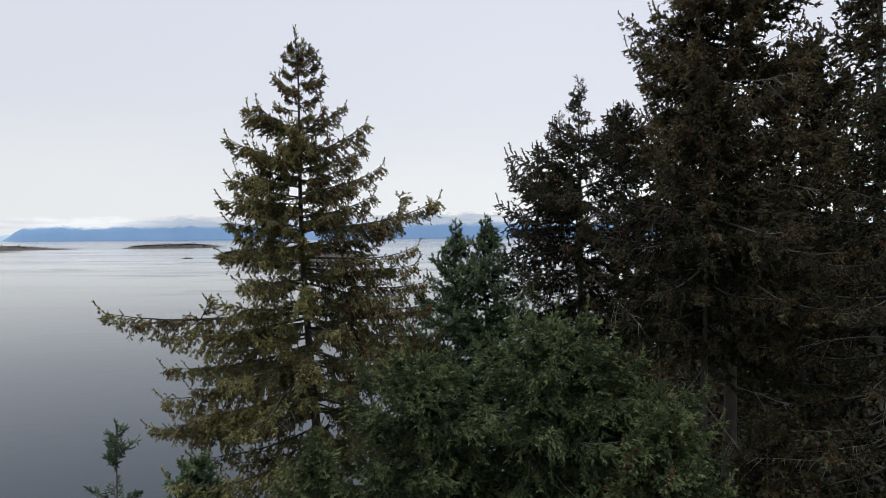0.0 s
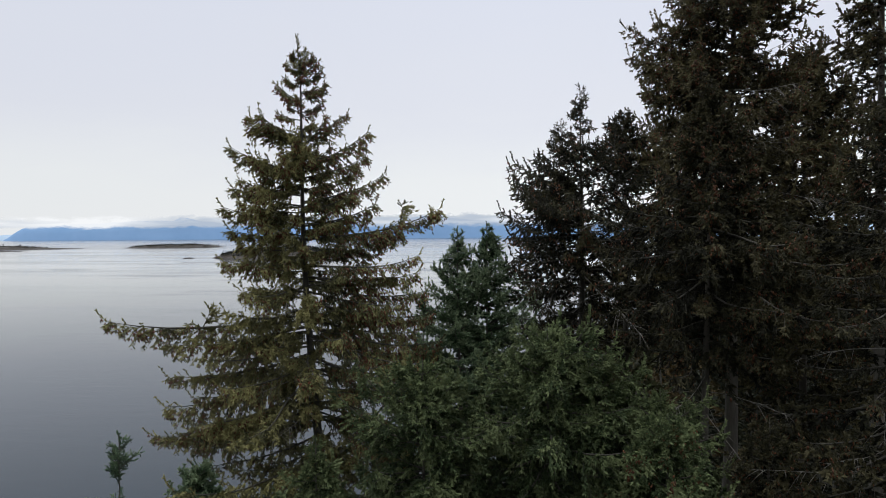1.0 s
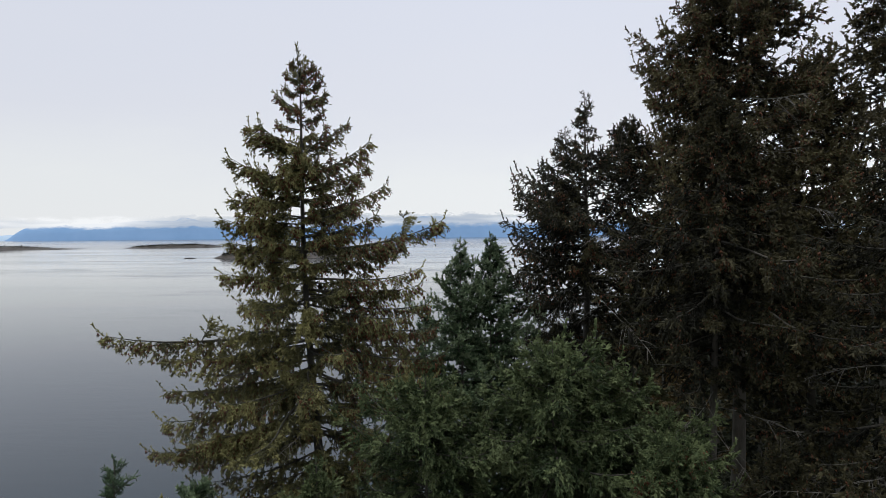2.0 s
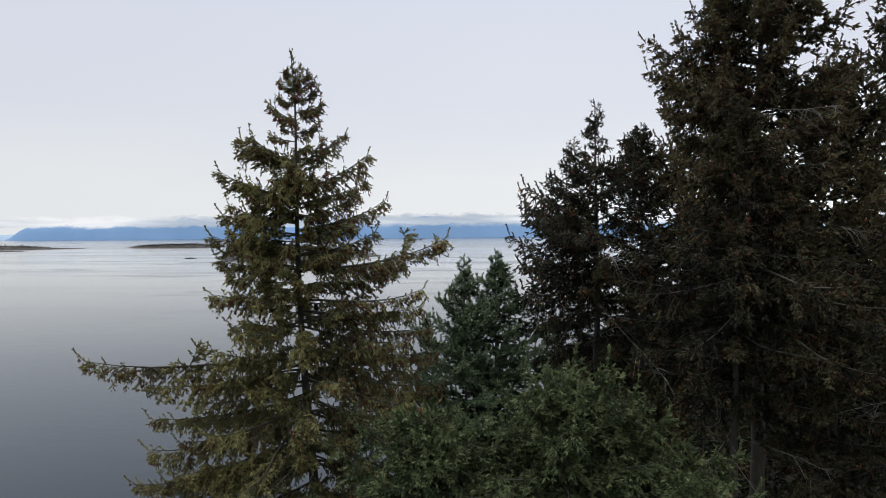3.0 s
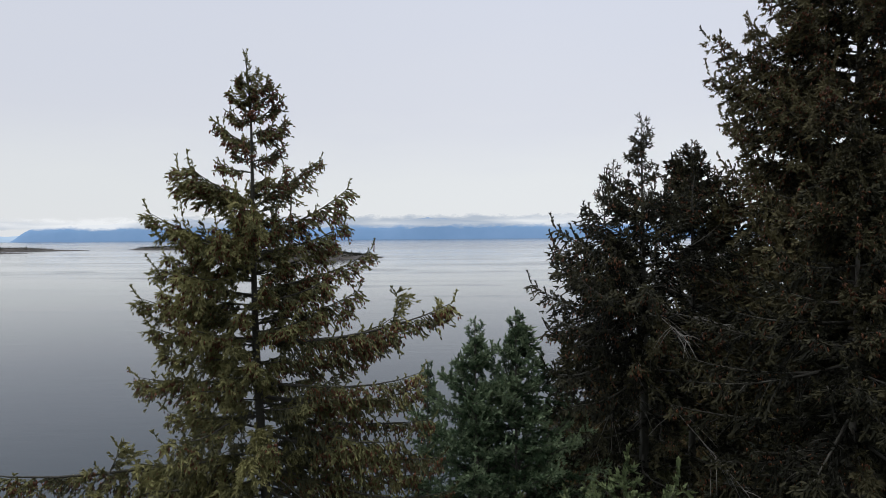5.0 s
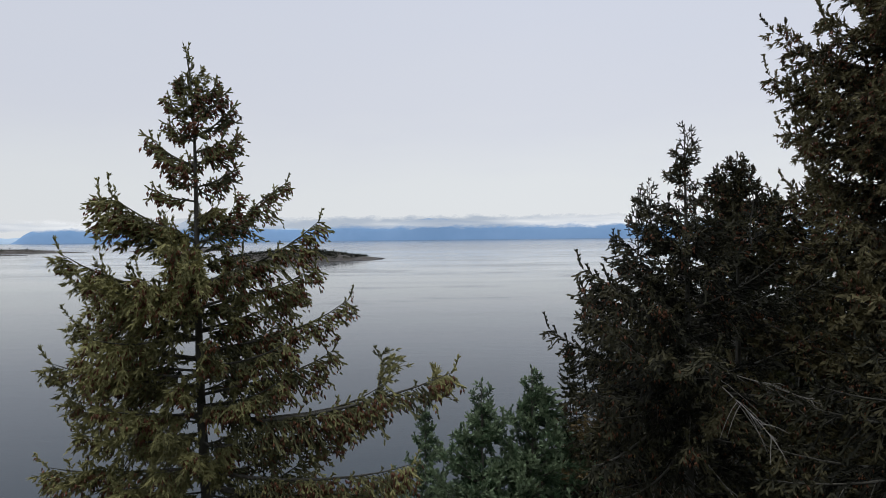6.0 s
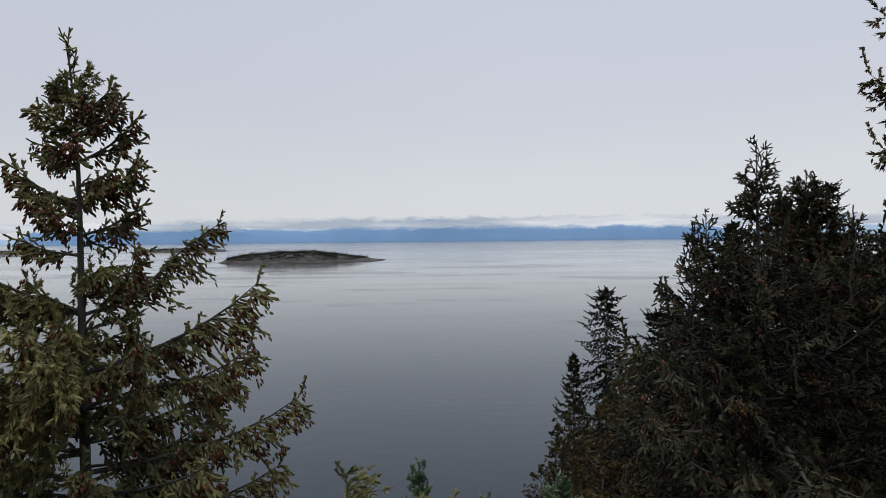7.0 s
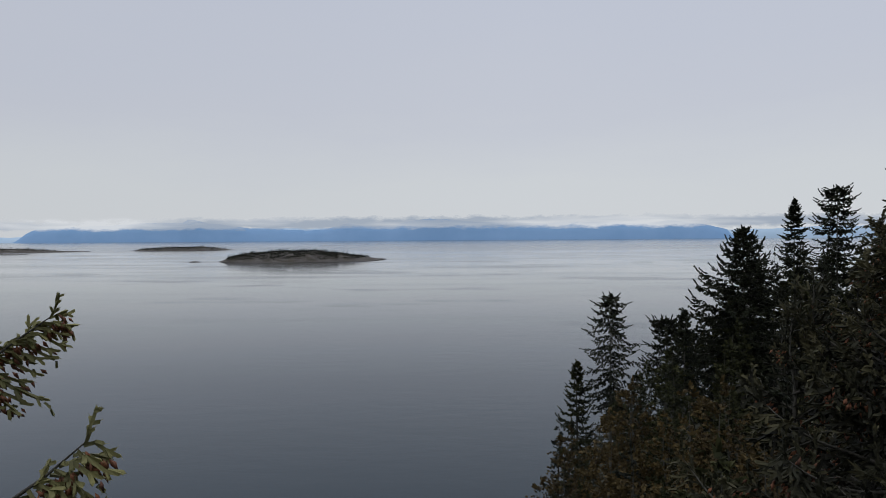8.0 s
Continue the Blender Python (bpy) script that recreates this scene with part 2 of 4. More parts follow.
def shoots_mesh(name, P, D, L, age, mat, rng, body=0.017):
    """Needled shoots: at every P a shoot along D of length L, as tufts of needles that stand off its sides in turn and a last one at the tip."""
    P, D, L, age = (np.asarray(x, float) for x in (P, D, L, age))
    N = len(P)
    D = unit(D)
    A = unit(np.cross(D, unit(rng.normal(size=(N, 3)))))
    B = np.cross(D, A)
    rows = []
    ph = rng.random(N) * 6.283
    for k, (u, spread, reach) in enumerate(((0.0, 0.60, 0.62), (0.20, 0.55, 0.60), (0.34, 0.45, 0.56), (0.42, 0.06, 0.60))):
        ang = ph + 2.2 * k
        out = A * np.cos(ang)[:, None] + B * np.sin(ang)[:, None]
        way = unit(D + out * spread * (0.6 + 0.8 * rng.random((N, 1))))
        flat = unit(np.cross(way, rng.normal(size=(N, 3)))) * (body * (0.65 + 0.4 * rng.random(N)))[:, None]
        base = P + D * (L * u)[:, None]
        rows += [base - flat, base + flat, base + way * (L * reach * (0.8 + 0.4 * rng.random(N)))[:, None]]
    cv = np.stack(rows, 1).reshape(-1, 3)
    me = mesh_from(name, cv, np.arange(len(cv)).reshape(-1, 3), mat)
    at = me.attributes.new("age", "FLOAT", "POINT")
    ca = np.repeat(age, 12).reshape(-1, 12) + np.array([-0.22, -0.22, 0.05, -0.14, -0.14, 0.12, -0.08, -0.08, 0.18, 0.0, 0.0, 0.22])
    at.data.foreach_set("value", ca.ravel().astype(np.float32))
    return me


def needled_mesh(name, P, D, L, age, mat, rng, body=0.011, needles=5, length=0.015):
    """Needled shoots for boughs seen close by: a plump, blunt brush of close-set needles, with single needles standing off it."""
    P, D, L, age = (np.asarray(x, float) for x in (P, D, L, age))
    N = len(P)
    D = unit(D)
    A = unit(np.cross(D, unit(rng.normal(size=(N, 3)))))
    B = np.cross(D, A)
    width = body * 0.16
    u = 0.25 + 0.75 * (np.arange(needles)[None, :] + rng.random((N, needles))) / needles
    ph = np.arange(needles)[None, :] * 2.4 + rng.random((N, 1)) * 6.3
    rad = A[:, None] * np.cos(ph)[..., None] + B[:, None] * np.sin(ph)[..., None]
    base = P[:, None] + D[:, None] * (u * L[:, None])[..., None]
    way = unit(D[:, None] * (0.6 + 0.7 * u[..., None]) + rad * (1.1 - 0.6 * u[..., None]))
    side = unit(np.cross(way, rng.normal(size=way.shape)))
    nv = np.stack([base - side * width, base + side * width, base + way * (body * 0.8 + length * (0.6 + 0.5 * rng.random((N, needles, 1))))], 2).reshape(-1, 3)
    r = (body * (0.8 + 0.4 * rng.random(N)))[:, None]
    rows = []
    for share, swell in ((0.04, 0.85), (0.86, 0.9)):
        for k in range(3):
            t = 2.094 * k + 0.5 * share
            rows.append(P + D * (L * share)[:, None] + (A * math.cos(t) + B * math.sin(t)) * r * swell)
    cv = np.stack(rows + [P + D * L[:, None] * 1.02], 1).reshape(-1, 3)
    o = (np.arange(N) * 7)[:, None] + len(nv)
    quads = [t for k in range(3) for t in ((k, (k + 1) % 3, 3 + (k + 1) % 3), (k, 3 + (k + 1) % 3, 3 + k), (3 + k, 3 + (k + 1) % 3, 6))]
    cf = np.concatenate([o + np.array([t]) for t in quads])
    me = mesh_from(name, np.concatenate([nv, cv]), np.concatenate([np.arange(len(nv)).reshape(-1, 3), cf]), mat)
    at = me.attributes.new("age", "FLOAT", "POINT")
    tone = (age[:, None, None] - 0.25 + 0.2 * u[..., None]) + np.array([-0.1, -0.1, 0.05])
    # brush bodies get the lowest values, darker than the needles round them
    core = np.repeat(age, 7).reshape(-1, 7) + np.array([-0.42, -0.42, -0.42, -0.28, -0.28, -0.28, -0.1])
    at.data.foreach_set("value", np.concatenate([tone.ravel(), core.ravel()]).astype(np.float32))
    return me


def cones_mesh(name, P, mat, rng, size=0.056):
    """Hanging cones: slim spindles, widest in the upper half, each a little tilted."""
    P = np.asarray(P, float)
    N = len(P)
    L = (size * (0.75 + 0.5 * rng.random(N)))[:, None]
    ax = unit(np.stack([rng.normal(size=N) * 0.25, rng.normal(size=N) * 0.25, -np.ones(N)], -1))
    a = unit(np.cross(ax, unit(rng.normal(size=(N, 3)))))
    b = np.cross(ax, a)
    m = P + ax * L * 0.42
    r = L * 0.21
    v = np.stack([P, m + a * r, m + (b * 0.87 - a * 0.5) * r, m - (b * 0.87 + a * 0.5) * r, P + ax * L], 1).reshape(-1, 3)
    o = (np.arange(N) * 5)[:, None]
    f = np.concatenate([o + np.array([t]) for t in ((0, 2, 1), (0, 3, 2), (0, 1, 3), (4, 1, 2), (4, 2, 3), (4, 3, 1))])
    return mesh_from(name, v, f, mat, True)


# ---- boughs: one limb with its side branchlets, made in several lengths and shared ----


def bough_parts(L, rng, style):
    """Limb, needles and cones of a bough that runs from the origin along +x for L metres."""
    hang, dens = style["hang"], style["dens"]
    sag, lift = style["sag"] * L * (0.7 + 0.6 * rng.random()), style["lift"] * L
    wob = rng.normal(size=2) * 0.03 * L

    def limb(u):
        return np.stack([L * u, wob[0] * np.sin(3.1 * u) + wob[1] * np.sin(6.3 * u), -sag * np.sin(np.pi * u) + lift * (u ** 3 - u) * 0.5], -1)

    us = np.linspace(0, 1, 8)
    r0 = 0.005 + 0.0075 * L
    wood = [tube(limb(us), r0 * (1 - us) ** 0.8 + 0.003, 4)]
    P, D, S, A, C = [], [], [], [], []
    start = style["bare"]
    n2 = max(8, int(L * (1 - start) / ((0.036 + 0.014 * L) / dens)))
    for i in range(n2):
        u = start + (1 - start) * (i + rng.random() * 0.7) / n2
        side = 1 if i % 2 else -1
        p0 = limb(np.array([u]))[0]
        blunt = style["blunt"]
        full = min(style["wide"] * L + 0.09, 0.80 if blunt == 1 else style["cap"])
        l2 = full * (min(1.0, (1 - u) * blunt) ** 0.7 * 0.9 + 0.12) * (0.5 + 0.65 * rng.random()) * min(1, (u - start) * 3 + 0.5)
        l2 = max(l2, 0.09)
        ang = radians(style["ang"] + 22 * rng.random()) * (1 - 0.3 * u)
        d = np.array([math.cos(ang), side * math.sin(ang), style["pitch"] + rng.normal() * style["jit"]])
        d /= np.linalg.norm(d)
        m = max(2, int(l2 / style["step"]))
        q = np.linspace(0, 1, m + 1)[1:]
        drop = hang * (0.4 + rng.random())
        pts = p0 + d * (l2 * q)[:, None] + np.array([0, 0, -1.0]) * (drop * l2 * q ** 2)[:, None]
        pts = pts + rng.normal(size=pts.shape) * 0.010
        if l2 > 0.29:
            wood.append(tube(np.vstack([p0, pts[m // 2], pts[-1]]), np.array([0.0055, 0.004, 0.002]), 3))
        dd = unit(np.gradient(np.vstack([p0, pts]), axis=0))[1:]
        crossv = unit(np.cross(dd, np.array([0, 0, 1.0])))
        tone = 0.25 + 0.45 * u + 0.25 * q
        # the branchlet itself is clothed in needles
        P.append(np.vstack([p0, pts[:-1]]))
        D.append(pts - P[-1])
        S.append(np.linalg.norm(D[-1], axis=1) * 1.15)
        A.append(tone - 0.12)
        for sgn in (-1, 1):
            k = rng.random(m) < 0.93
            w = dd * 0.8 + crossv * sgn * (0.5 + 0.35 * rng.random((m, 1))) + np.array([0, 0, 1.0]) * (style["fan"] + rng.normal(size=(m, 1)) * 0.35)
            P.append(pts[k])
            D.append(w[k])
            S.append((style["shoot"] * (0.65 + 0.7 * rng.random(m)))[k])
            A.append((tone + rng.normal(size=m) * 0.1)[k])
        # strands that hang under the branchlet
        for p, tn in zip(pts, tone):
            if rng.random() > style["strand"]:
                continue
            w = unit(np.array([rng.normal() * 0.25 + 0.1, rng.normal() * 0.25, -1.0]))
            for k in range(int(rng.integers(1, style["strands"] + 1))):
                P.append((p + w * 0.062 * k)[None])
                D.append((w + rng.normal(size=3) * 0.35)[None])
                S.append(np.array([style["shoot"] * (0.7 + 0.5 * rng.random())]))
                A.append(np.array([tn - 0.15]))
        P.append(pts[-1:])
        D.append(dd[-1:] + np.array([[0, 0, style["tipup"]]]))
        S.append(np.array([style["shoot"] * 1.3]))
        A.append(np.array([0.55 + 0.45 * u]))
    # the tip turns up into a clothed leader with a few side spikes; some branchlets do the same
    def leader(p, d, n):
        for k in range(n):
            d = unit(d + np.array([0, 0, 0.22 * min(1.0, style["tipup"] / 0.4)]) + rng.normal(size=3) * 0.06)
            sl = style["shoot"] * (0.95 - 0.05 * k)
            P.append(p[None])
            D.append(d[None])
            S.append(np.array([sl * 1.1]))
            A.append(np.array([0.75]))
            for _ in range(2):
                P.append((p + d * sl * 0.6)[None])
                D.append((d + rng.normal(size=3) * 0.7)[None])
                S.append(np.array([sl * 0.75]))
                A.append(np.array([0.8]))
            p = p + d * sl

    ends = limb(np.array([0.93, 1.0]))
    leader(ends[1], unit(ends[1] - ends[0]) + np.array([0, 0, style["tipup"]]), 2 + int(L > 0.7) + int(L > 1.5))
    for u in np.linspace(max(0.45, start), 0.95, int(2 + L * 3)):
        if rng.random() < style["spikes"]:
            p0 = limb(np.array([u]))[0] + rng.normal(size=3) * np.array([0.05, 0.05 + 0.06 * L, 0.02]) * (1.1 - u)
            leader(p0, np.array([0.7, rng.normal() * 0.4, 0.35 + style["tipup"] * 0.6]), 2)
    P, D, S, A = np.concatenate(P), np.concatenate(D), np.concatenate(S), np.concatenate(A)
    # the growth gathers into clumps, each with a tone of its own
    K = int(3 + style["clumps"] * L)
    cen = P[rng.choice(len(P), K, replace=False)] + rng.normal(size=(K, 3)) * np.array([0.02, 0.02, 0.03])
    d2 = ((P[:, None, :] - cen[None]) ** 2).sum(-1)
    own = d2.argmin(1)
    pull = style["pull"] * np.exp(-np.sqrt(d2.min(1)) * 2.0)[:, None] * np.clip((1 - P[:, :1] / L) * 4 + 0.35, 0, 1)
    P = P + (cen[own] - P) * pull
    A = A + (rng.normal(size=K) * 0.22)[own]
    # cones hang in clusters along the outer half
    nc = int(style["cones"] * L)
    far = np.where(P[:, 0] > 0.35 * L)[0]
    for _ in range(max(1, nc // 12)) if nc else ():
        c0 = P[rng.choice(far)]
        near = np.argsort(((P - c0) ** 2).sum(1))[:40]
        for k in rng.choice(near, 12):
            C.append(P[k] + np.array([rng.normal() * 0.015, rng.normal() * 0.015, -0.015 - 0.03 * rng.random()]))
    return joined(wood), (P, D, S, A), C


STYLES = {
    "spruce": dict(cap=0.36, blunt=2.6, ang=34, hang=0.8, dens=1.95, sag=0.0, lift=0.20, bare=0.16, pitch=-0.06, jit=0.45, step=0.055, fan=-0.25, shoot=0.082, tipup=0.45, cones=170, strand=0.65, strands=3, wide=0.15, body=0.0132, clumps=6, pull=0.22, spikes=0.35),
    "sprig": dict(cap=0.3, blunt=1.8, ang=38, hang=0.40, dens=1.35, sag=0.02, lift=0.18, bare=0.14, pitch=0.04, jit=0.25, step=0.055, fan=-0.08, shoot=0.080, tipup=0.35, cones=170, strand=0.40, strands=2, wide=0.18, body=0.0105, clumps=6, pull=0.18, spikes=0.35),
    "fine": dict(cap=0.45, blunt=1.5, ang=40, hang=0.50, dens=1.05, sag=0.02, lift=0.20, bare=0.06, pitch=0.05, jit=0.30, step=0.060, fan=0.0, shoot=0.086, tipup=0.60, cones=0, strand=0.45, strands=2, wide=0.24, body=0.0135, clumps=8, pull=0.25, spikes=0.5),
    "spire": dict(cap=0.8, blunt=1, ang=42, hang=0.10, dens=0.85, sag=0.0, lift=0.0, bare=0.02, pitch=0.25, jit=0.25, step=0.055, fan=0.05, shoot=0.066, tipup=0.15, cones=0, strand=0.25, strands=1, wide=0.16, body=0.0110, clumps=5, pull=0.12, spikes=0.2),
    "dense": dict(cap=0.42, blunt=2.2, ang=36, hang=0.65, dens=1.1, sag=0.02, lift=0.20, bare=0.08, pitch=0.0, jit=0.4, step=0.066, fan=-0.08, shoot=0.096, tipup=0.55, cones=75, strand=0.55, strands=2, wide=0.2, body=0.0175, clumps=7, pull=0.25, spikes=0.5),
    "thick": dict(cap=0.5, blunt=1.8, ang=38, hang=0.55, dens=0.62, sag=0.02, lift=0.22, bare=0.06, pitch=0.03, jit=0.35, step=0.088, fan=0.0, shoot=0.120, tipup=0.60, cones=40, strand=0.45, strands=2, wide=0.3, body=0.0280, clumps=7, pull=0.30, spikes=0.5),
    "coarse": dict(cap=0.8, blunt=1, ang=45, hang=0.40, dens=0.42, sag=0.03, lift=0.20, bare=0.10, pitch=0.0, jit=0.30, step=0.16, fan=0.10, shoot=0.22, tipup=0.12, cones=0, strand=0.40, strands=1, wide=0.34, body=0.085, clumps=3, pull=0.3, spikes=0.05),
    "fir": dict(cap=0.8, blunt=1, ang=40, hang=0.18, dens=1.0, sag=0.03, lift=0.20, bare=0.04, pitch=0.10, jit=0.20, step=0.058, fan=0.12, shoot=0.082, tipup=0.7, cones=0, strand=0.35, strands=1, wide=0.36, body=0.0145, clumps=7, pull=0.22, spikes=0.7),
    "bush": dict(cap=0.5, blunt=1.6, ang=36, hang=0.55, dens=0.95, sag=0.03, lift=0.20, bare=0.05, pitch=0.03, jit=0.4, step=0.07, fan=-0.05, shoot=0.090, tipup=0.40, cones=20, strand=0.50, strands=2, wide=0.3, body=0.0165, clumps=8, pull=0.25, spikes=0.4),
}
STYLES["needled"] = dict(STYLES["spruce"], dens=2.1, step=0.050, strand=0.60, cones=230, body=0.0112, wide=0.10, cap=0.25, shoot=0.055, hang=1.0, jit=0.3, lift=0.30, spikes=0.45)
STYLES["needled_sprig"] = dict(STYLES["sprig"], dens=1.25, step=0.060, shoot=0.058, body=0.0100, cones=240)
STYLES["needled_spire"] = dict(STYLES["spire"], body=0.0085, dens=1.0)
STYLES["needled_dark"] = dict(STYLES["dense"], dens=1.15, step=0.070, strand=0.5, strands=2, cones=22, body=0.0128, wide=0.17, cap=0.34, shoot=0.064)
LENGTHS = (0.3, 0.45, 0.62, 0.85, 1.1, 1.4, 1.9, 2.6, 3.4)
BOUGHS = {}
for s_name, style in STYLES.items():
    for li, L in enumerate(LENGTHS):
        for var in range(3):
            rng = np.random.default_rng(1000 * li + 10 * var + len(s_name))
            wood, (P, D, S, A), C = bough_parts(L, rng, style)
            m1 = mesh_from(s_name + "_limb", wood[0], wood[1], M_TWIG, True)
            grow = needled_mesh if s_name.startswith("needled") else shoots_mesh
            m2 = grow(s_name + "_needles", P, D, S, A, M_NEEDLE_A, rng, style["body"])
            m3 = cones_mesh(s_name + "_cones", C, M_CONE, rng) if C else None
            BOUGHS[s_name, li, var] = (m1, m2, m3)


def dead_bough_mesh(L, rng):
    """A leafless, weathered limb with thin drooping side twigs."""
    us = np.linspace(0, 1, 8)
    w = rng.normal(size=2) * 0.06 * L
    pts = np.stack([L * us, w[0] * np.sin(3 * us), w[1] * np.sin(4 * us) - 0.10 * L * us ** 2], -1)
    out = [tube(pts, 0.0075 * (1 - us) + 0.0022, 5)]
    for i in range(int(6 * L) + 3):
        u = 0.2 + 0.8 * rng.random()
        p0 = np.array([np.interp(u, us, pts[:, k]) for k in range(3)])
        l2 = (0.15 + 0.45 * rng.random()) * (1.2 - u) * min(L, 1.5)
        d = unit(np.array([0.6, rng.normal() * 0.8, -0.35 + rng.normal() * 0.4]))
        q = np.linspace(0, 1, 4)[:, None]
        out.append(tube(p0 + d * l2 * q + np.array([0, 0, -0.35 * l2]) * q ** 2, np.array([0.005, 0.004, 0.003, 0.0015]), 3))
    v, f = joined(out)
    return mesh_from("dead_limb", v, f, M_BARK_PALE, True)


DEAD = [dead_bough_mesh(L, np.random.default_rng(77 + i)) for i, L in enumerate((0.9, 1.4, 2.0))]


def own_material(ob, mat):
    ob.material_slots[0].link = "OBJECT"
    ob.material_slots[0].material = mat


def part(name, me, parent, label=""):
    ob = new(name, me)
    ob.parent = parent
    return tagged(ob, label) if label else ob


# ---- land, sea, islands, mountains ----


COAST_Y = (-220, 0, 25, 35, 45, 60, 80, 100, 120, 160, 240)
COAST_X = (-140, -110, -60, -20, 1, 5, 7.5, 10.5, 19, 55, 145)


def inland(x, y):
    """Metres inland from the shore, which runs past the bluff."""
    return x - np.interp(y, COAST_Y, COAST_X)


def land_z(x, y):
    s = inland(x, y)
    if s < 0:
        return max(-6.0, s * 0.5)
    # unseen rises behind and to the right, added to cut low sky light
    shade_hill = 42 * (1 - math.exp(-max(0.0, -10 - y) / 28)) + 26 * (1 - math.exp(-max(0.0, x - 24 - max(0.0, y - 20) * 1.5) / 30))
    return shade_hill + 22 * (1 - math.exp(-s / 22)) + noise.noise((x * 0.06, y * 0.06, 3)) * 1.4 * min(1, s / 6)


def grid_mesh(name, xs, ys, fz, mat):
    v = np.array([(x, y, fz(x, y)) for y in ys for x in xs])
    nx, ny = len(xs), len(ys)
    i, j = np.meshgrid(np.arange(ny - 1), np.arange(nx - 1), indexing="ij")
    a = i * nx + j
    f = np.stack([a, a + 1, a + nx + 1, a + nx], -1).reshape(-1, 4)
    return mesh_from(name, v, f, mat, True)


ground = tagged(new("ground", grid_mesh("ground", np.linspace(-220, 260, 121), np.linspace(-220, 240, 116), land_z, M_SOIL)),
                "dark forest floor sloping down to the sea, with an unseen hill added behind", "ground", kind="structure")
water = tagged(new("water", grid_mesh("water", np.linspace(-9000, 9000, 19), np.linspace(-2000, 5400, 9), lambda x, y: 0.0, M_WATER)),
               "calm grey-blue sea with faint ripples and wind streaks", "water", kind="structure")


def ridge(name, xs, hs, y0, depth, mat, label, seed, rough):
    X = np.linspace(xs[0], xs[-1], 420)
    base = np.interp(X, xs, hs)
    rows = (-0.02, 0.0, 0.25, 0.6, 1.0)
    grow = (-0.05, 0.02, 0.45, 0.8, 1.0)
    v = []
    for rr, g in zip(rows, grow):
        for x, h in zip(X, base):
            n = noise.fractal((x * 0.006, rr * 1.5, seed), 0.9, 2.1, 5) * rough
            v.append((x, y0 + depth * rr, max(h + n, 1) * g))
    nx = len(X)
    i, j = np.meshgrid(np.arange(len(rows) - 1), np.arange(nx - 1), indexing="ij")
    a = i * nx + j
    f = np.stack([a, a + 1, a + nx + 1, a + nx], -1).reshape(-1, 4)
    return tagged(new(name, mesh_from(name, v, f, mat, True)), label, "mountains", kind="structure")


RX = [-3330, -3250, -3180, -2900, -2480, -2270, -2080, -2030, -1940, -1860, -1650, -1560, -1150, -900, -830, -700, -500, -220, -60, 150, 700, 1320, 1570, 1760, 1960, 2010]
RZ = [10, 70, 98, 104, 118, 130, 120, 145, 140, 118, 102, 90, 70, 95, 112, 100, 104, 142, 132, 118, 108, 106, 116, 98, 60, 5]
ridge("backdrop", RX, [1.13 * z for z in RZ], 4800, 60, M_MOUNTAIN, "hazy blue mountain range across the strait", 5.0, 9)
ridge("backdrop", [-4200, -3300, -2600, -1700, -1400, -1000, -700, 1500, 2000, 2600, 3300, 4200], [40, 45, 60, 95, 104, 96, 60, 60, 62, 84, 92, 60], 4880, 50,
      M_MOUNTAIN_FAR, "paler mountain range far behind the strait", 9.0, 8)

cv = np.array([(x, 4780 + 0.0 * x, z) for z in (45, 230) for x in np.linspace(-4300, 4300, 40)])
ci = np.arange(39)
cloud_me = mesh_from("backdrop", cv, np.stack([ci, ci + 1, ci + 41, ci + 40], -1), m_cloud)
cuv = cloud_me.uv_layers.new(name="UVMap")
for lp, loop in enumerate(cloud_me.loops):
    co = cloud_me.vertices[loop.vertex_index].co
    cuv.data[lp].uv = ((co.x + 4300) / 8600, (co.z - 45) / 185)
cloud = tagged(new("backdrop", cloud_me), "low white cloud bank along the mountain tops", "clouds", kind="structure")
cloud.visible_shadow = False


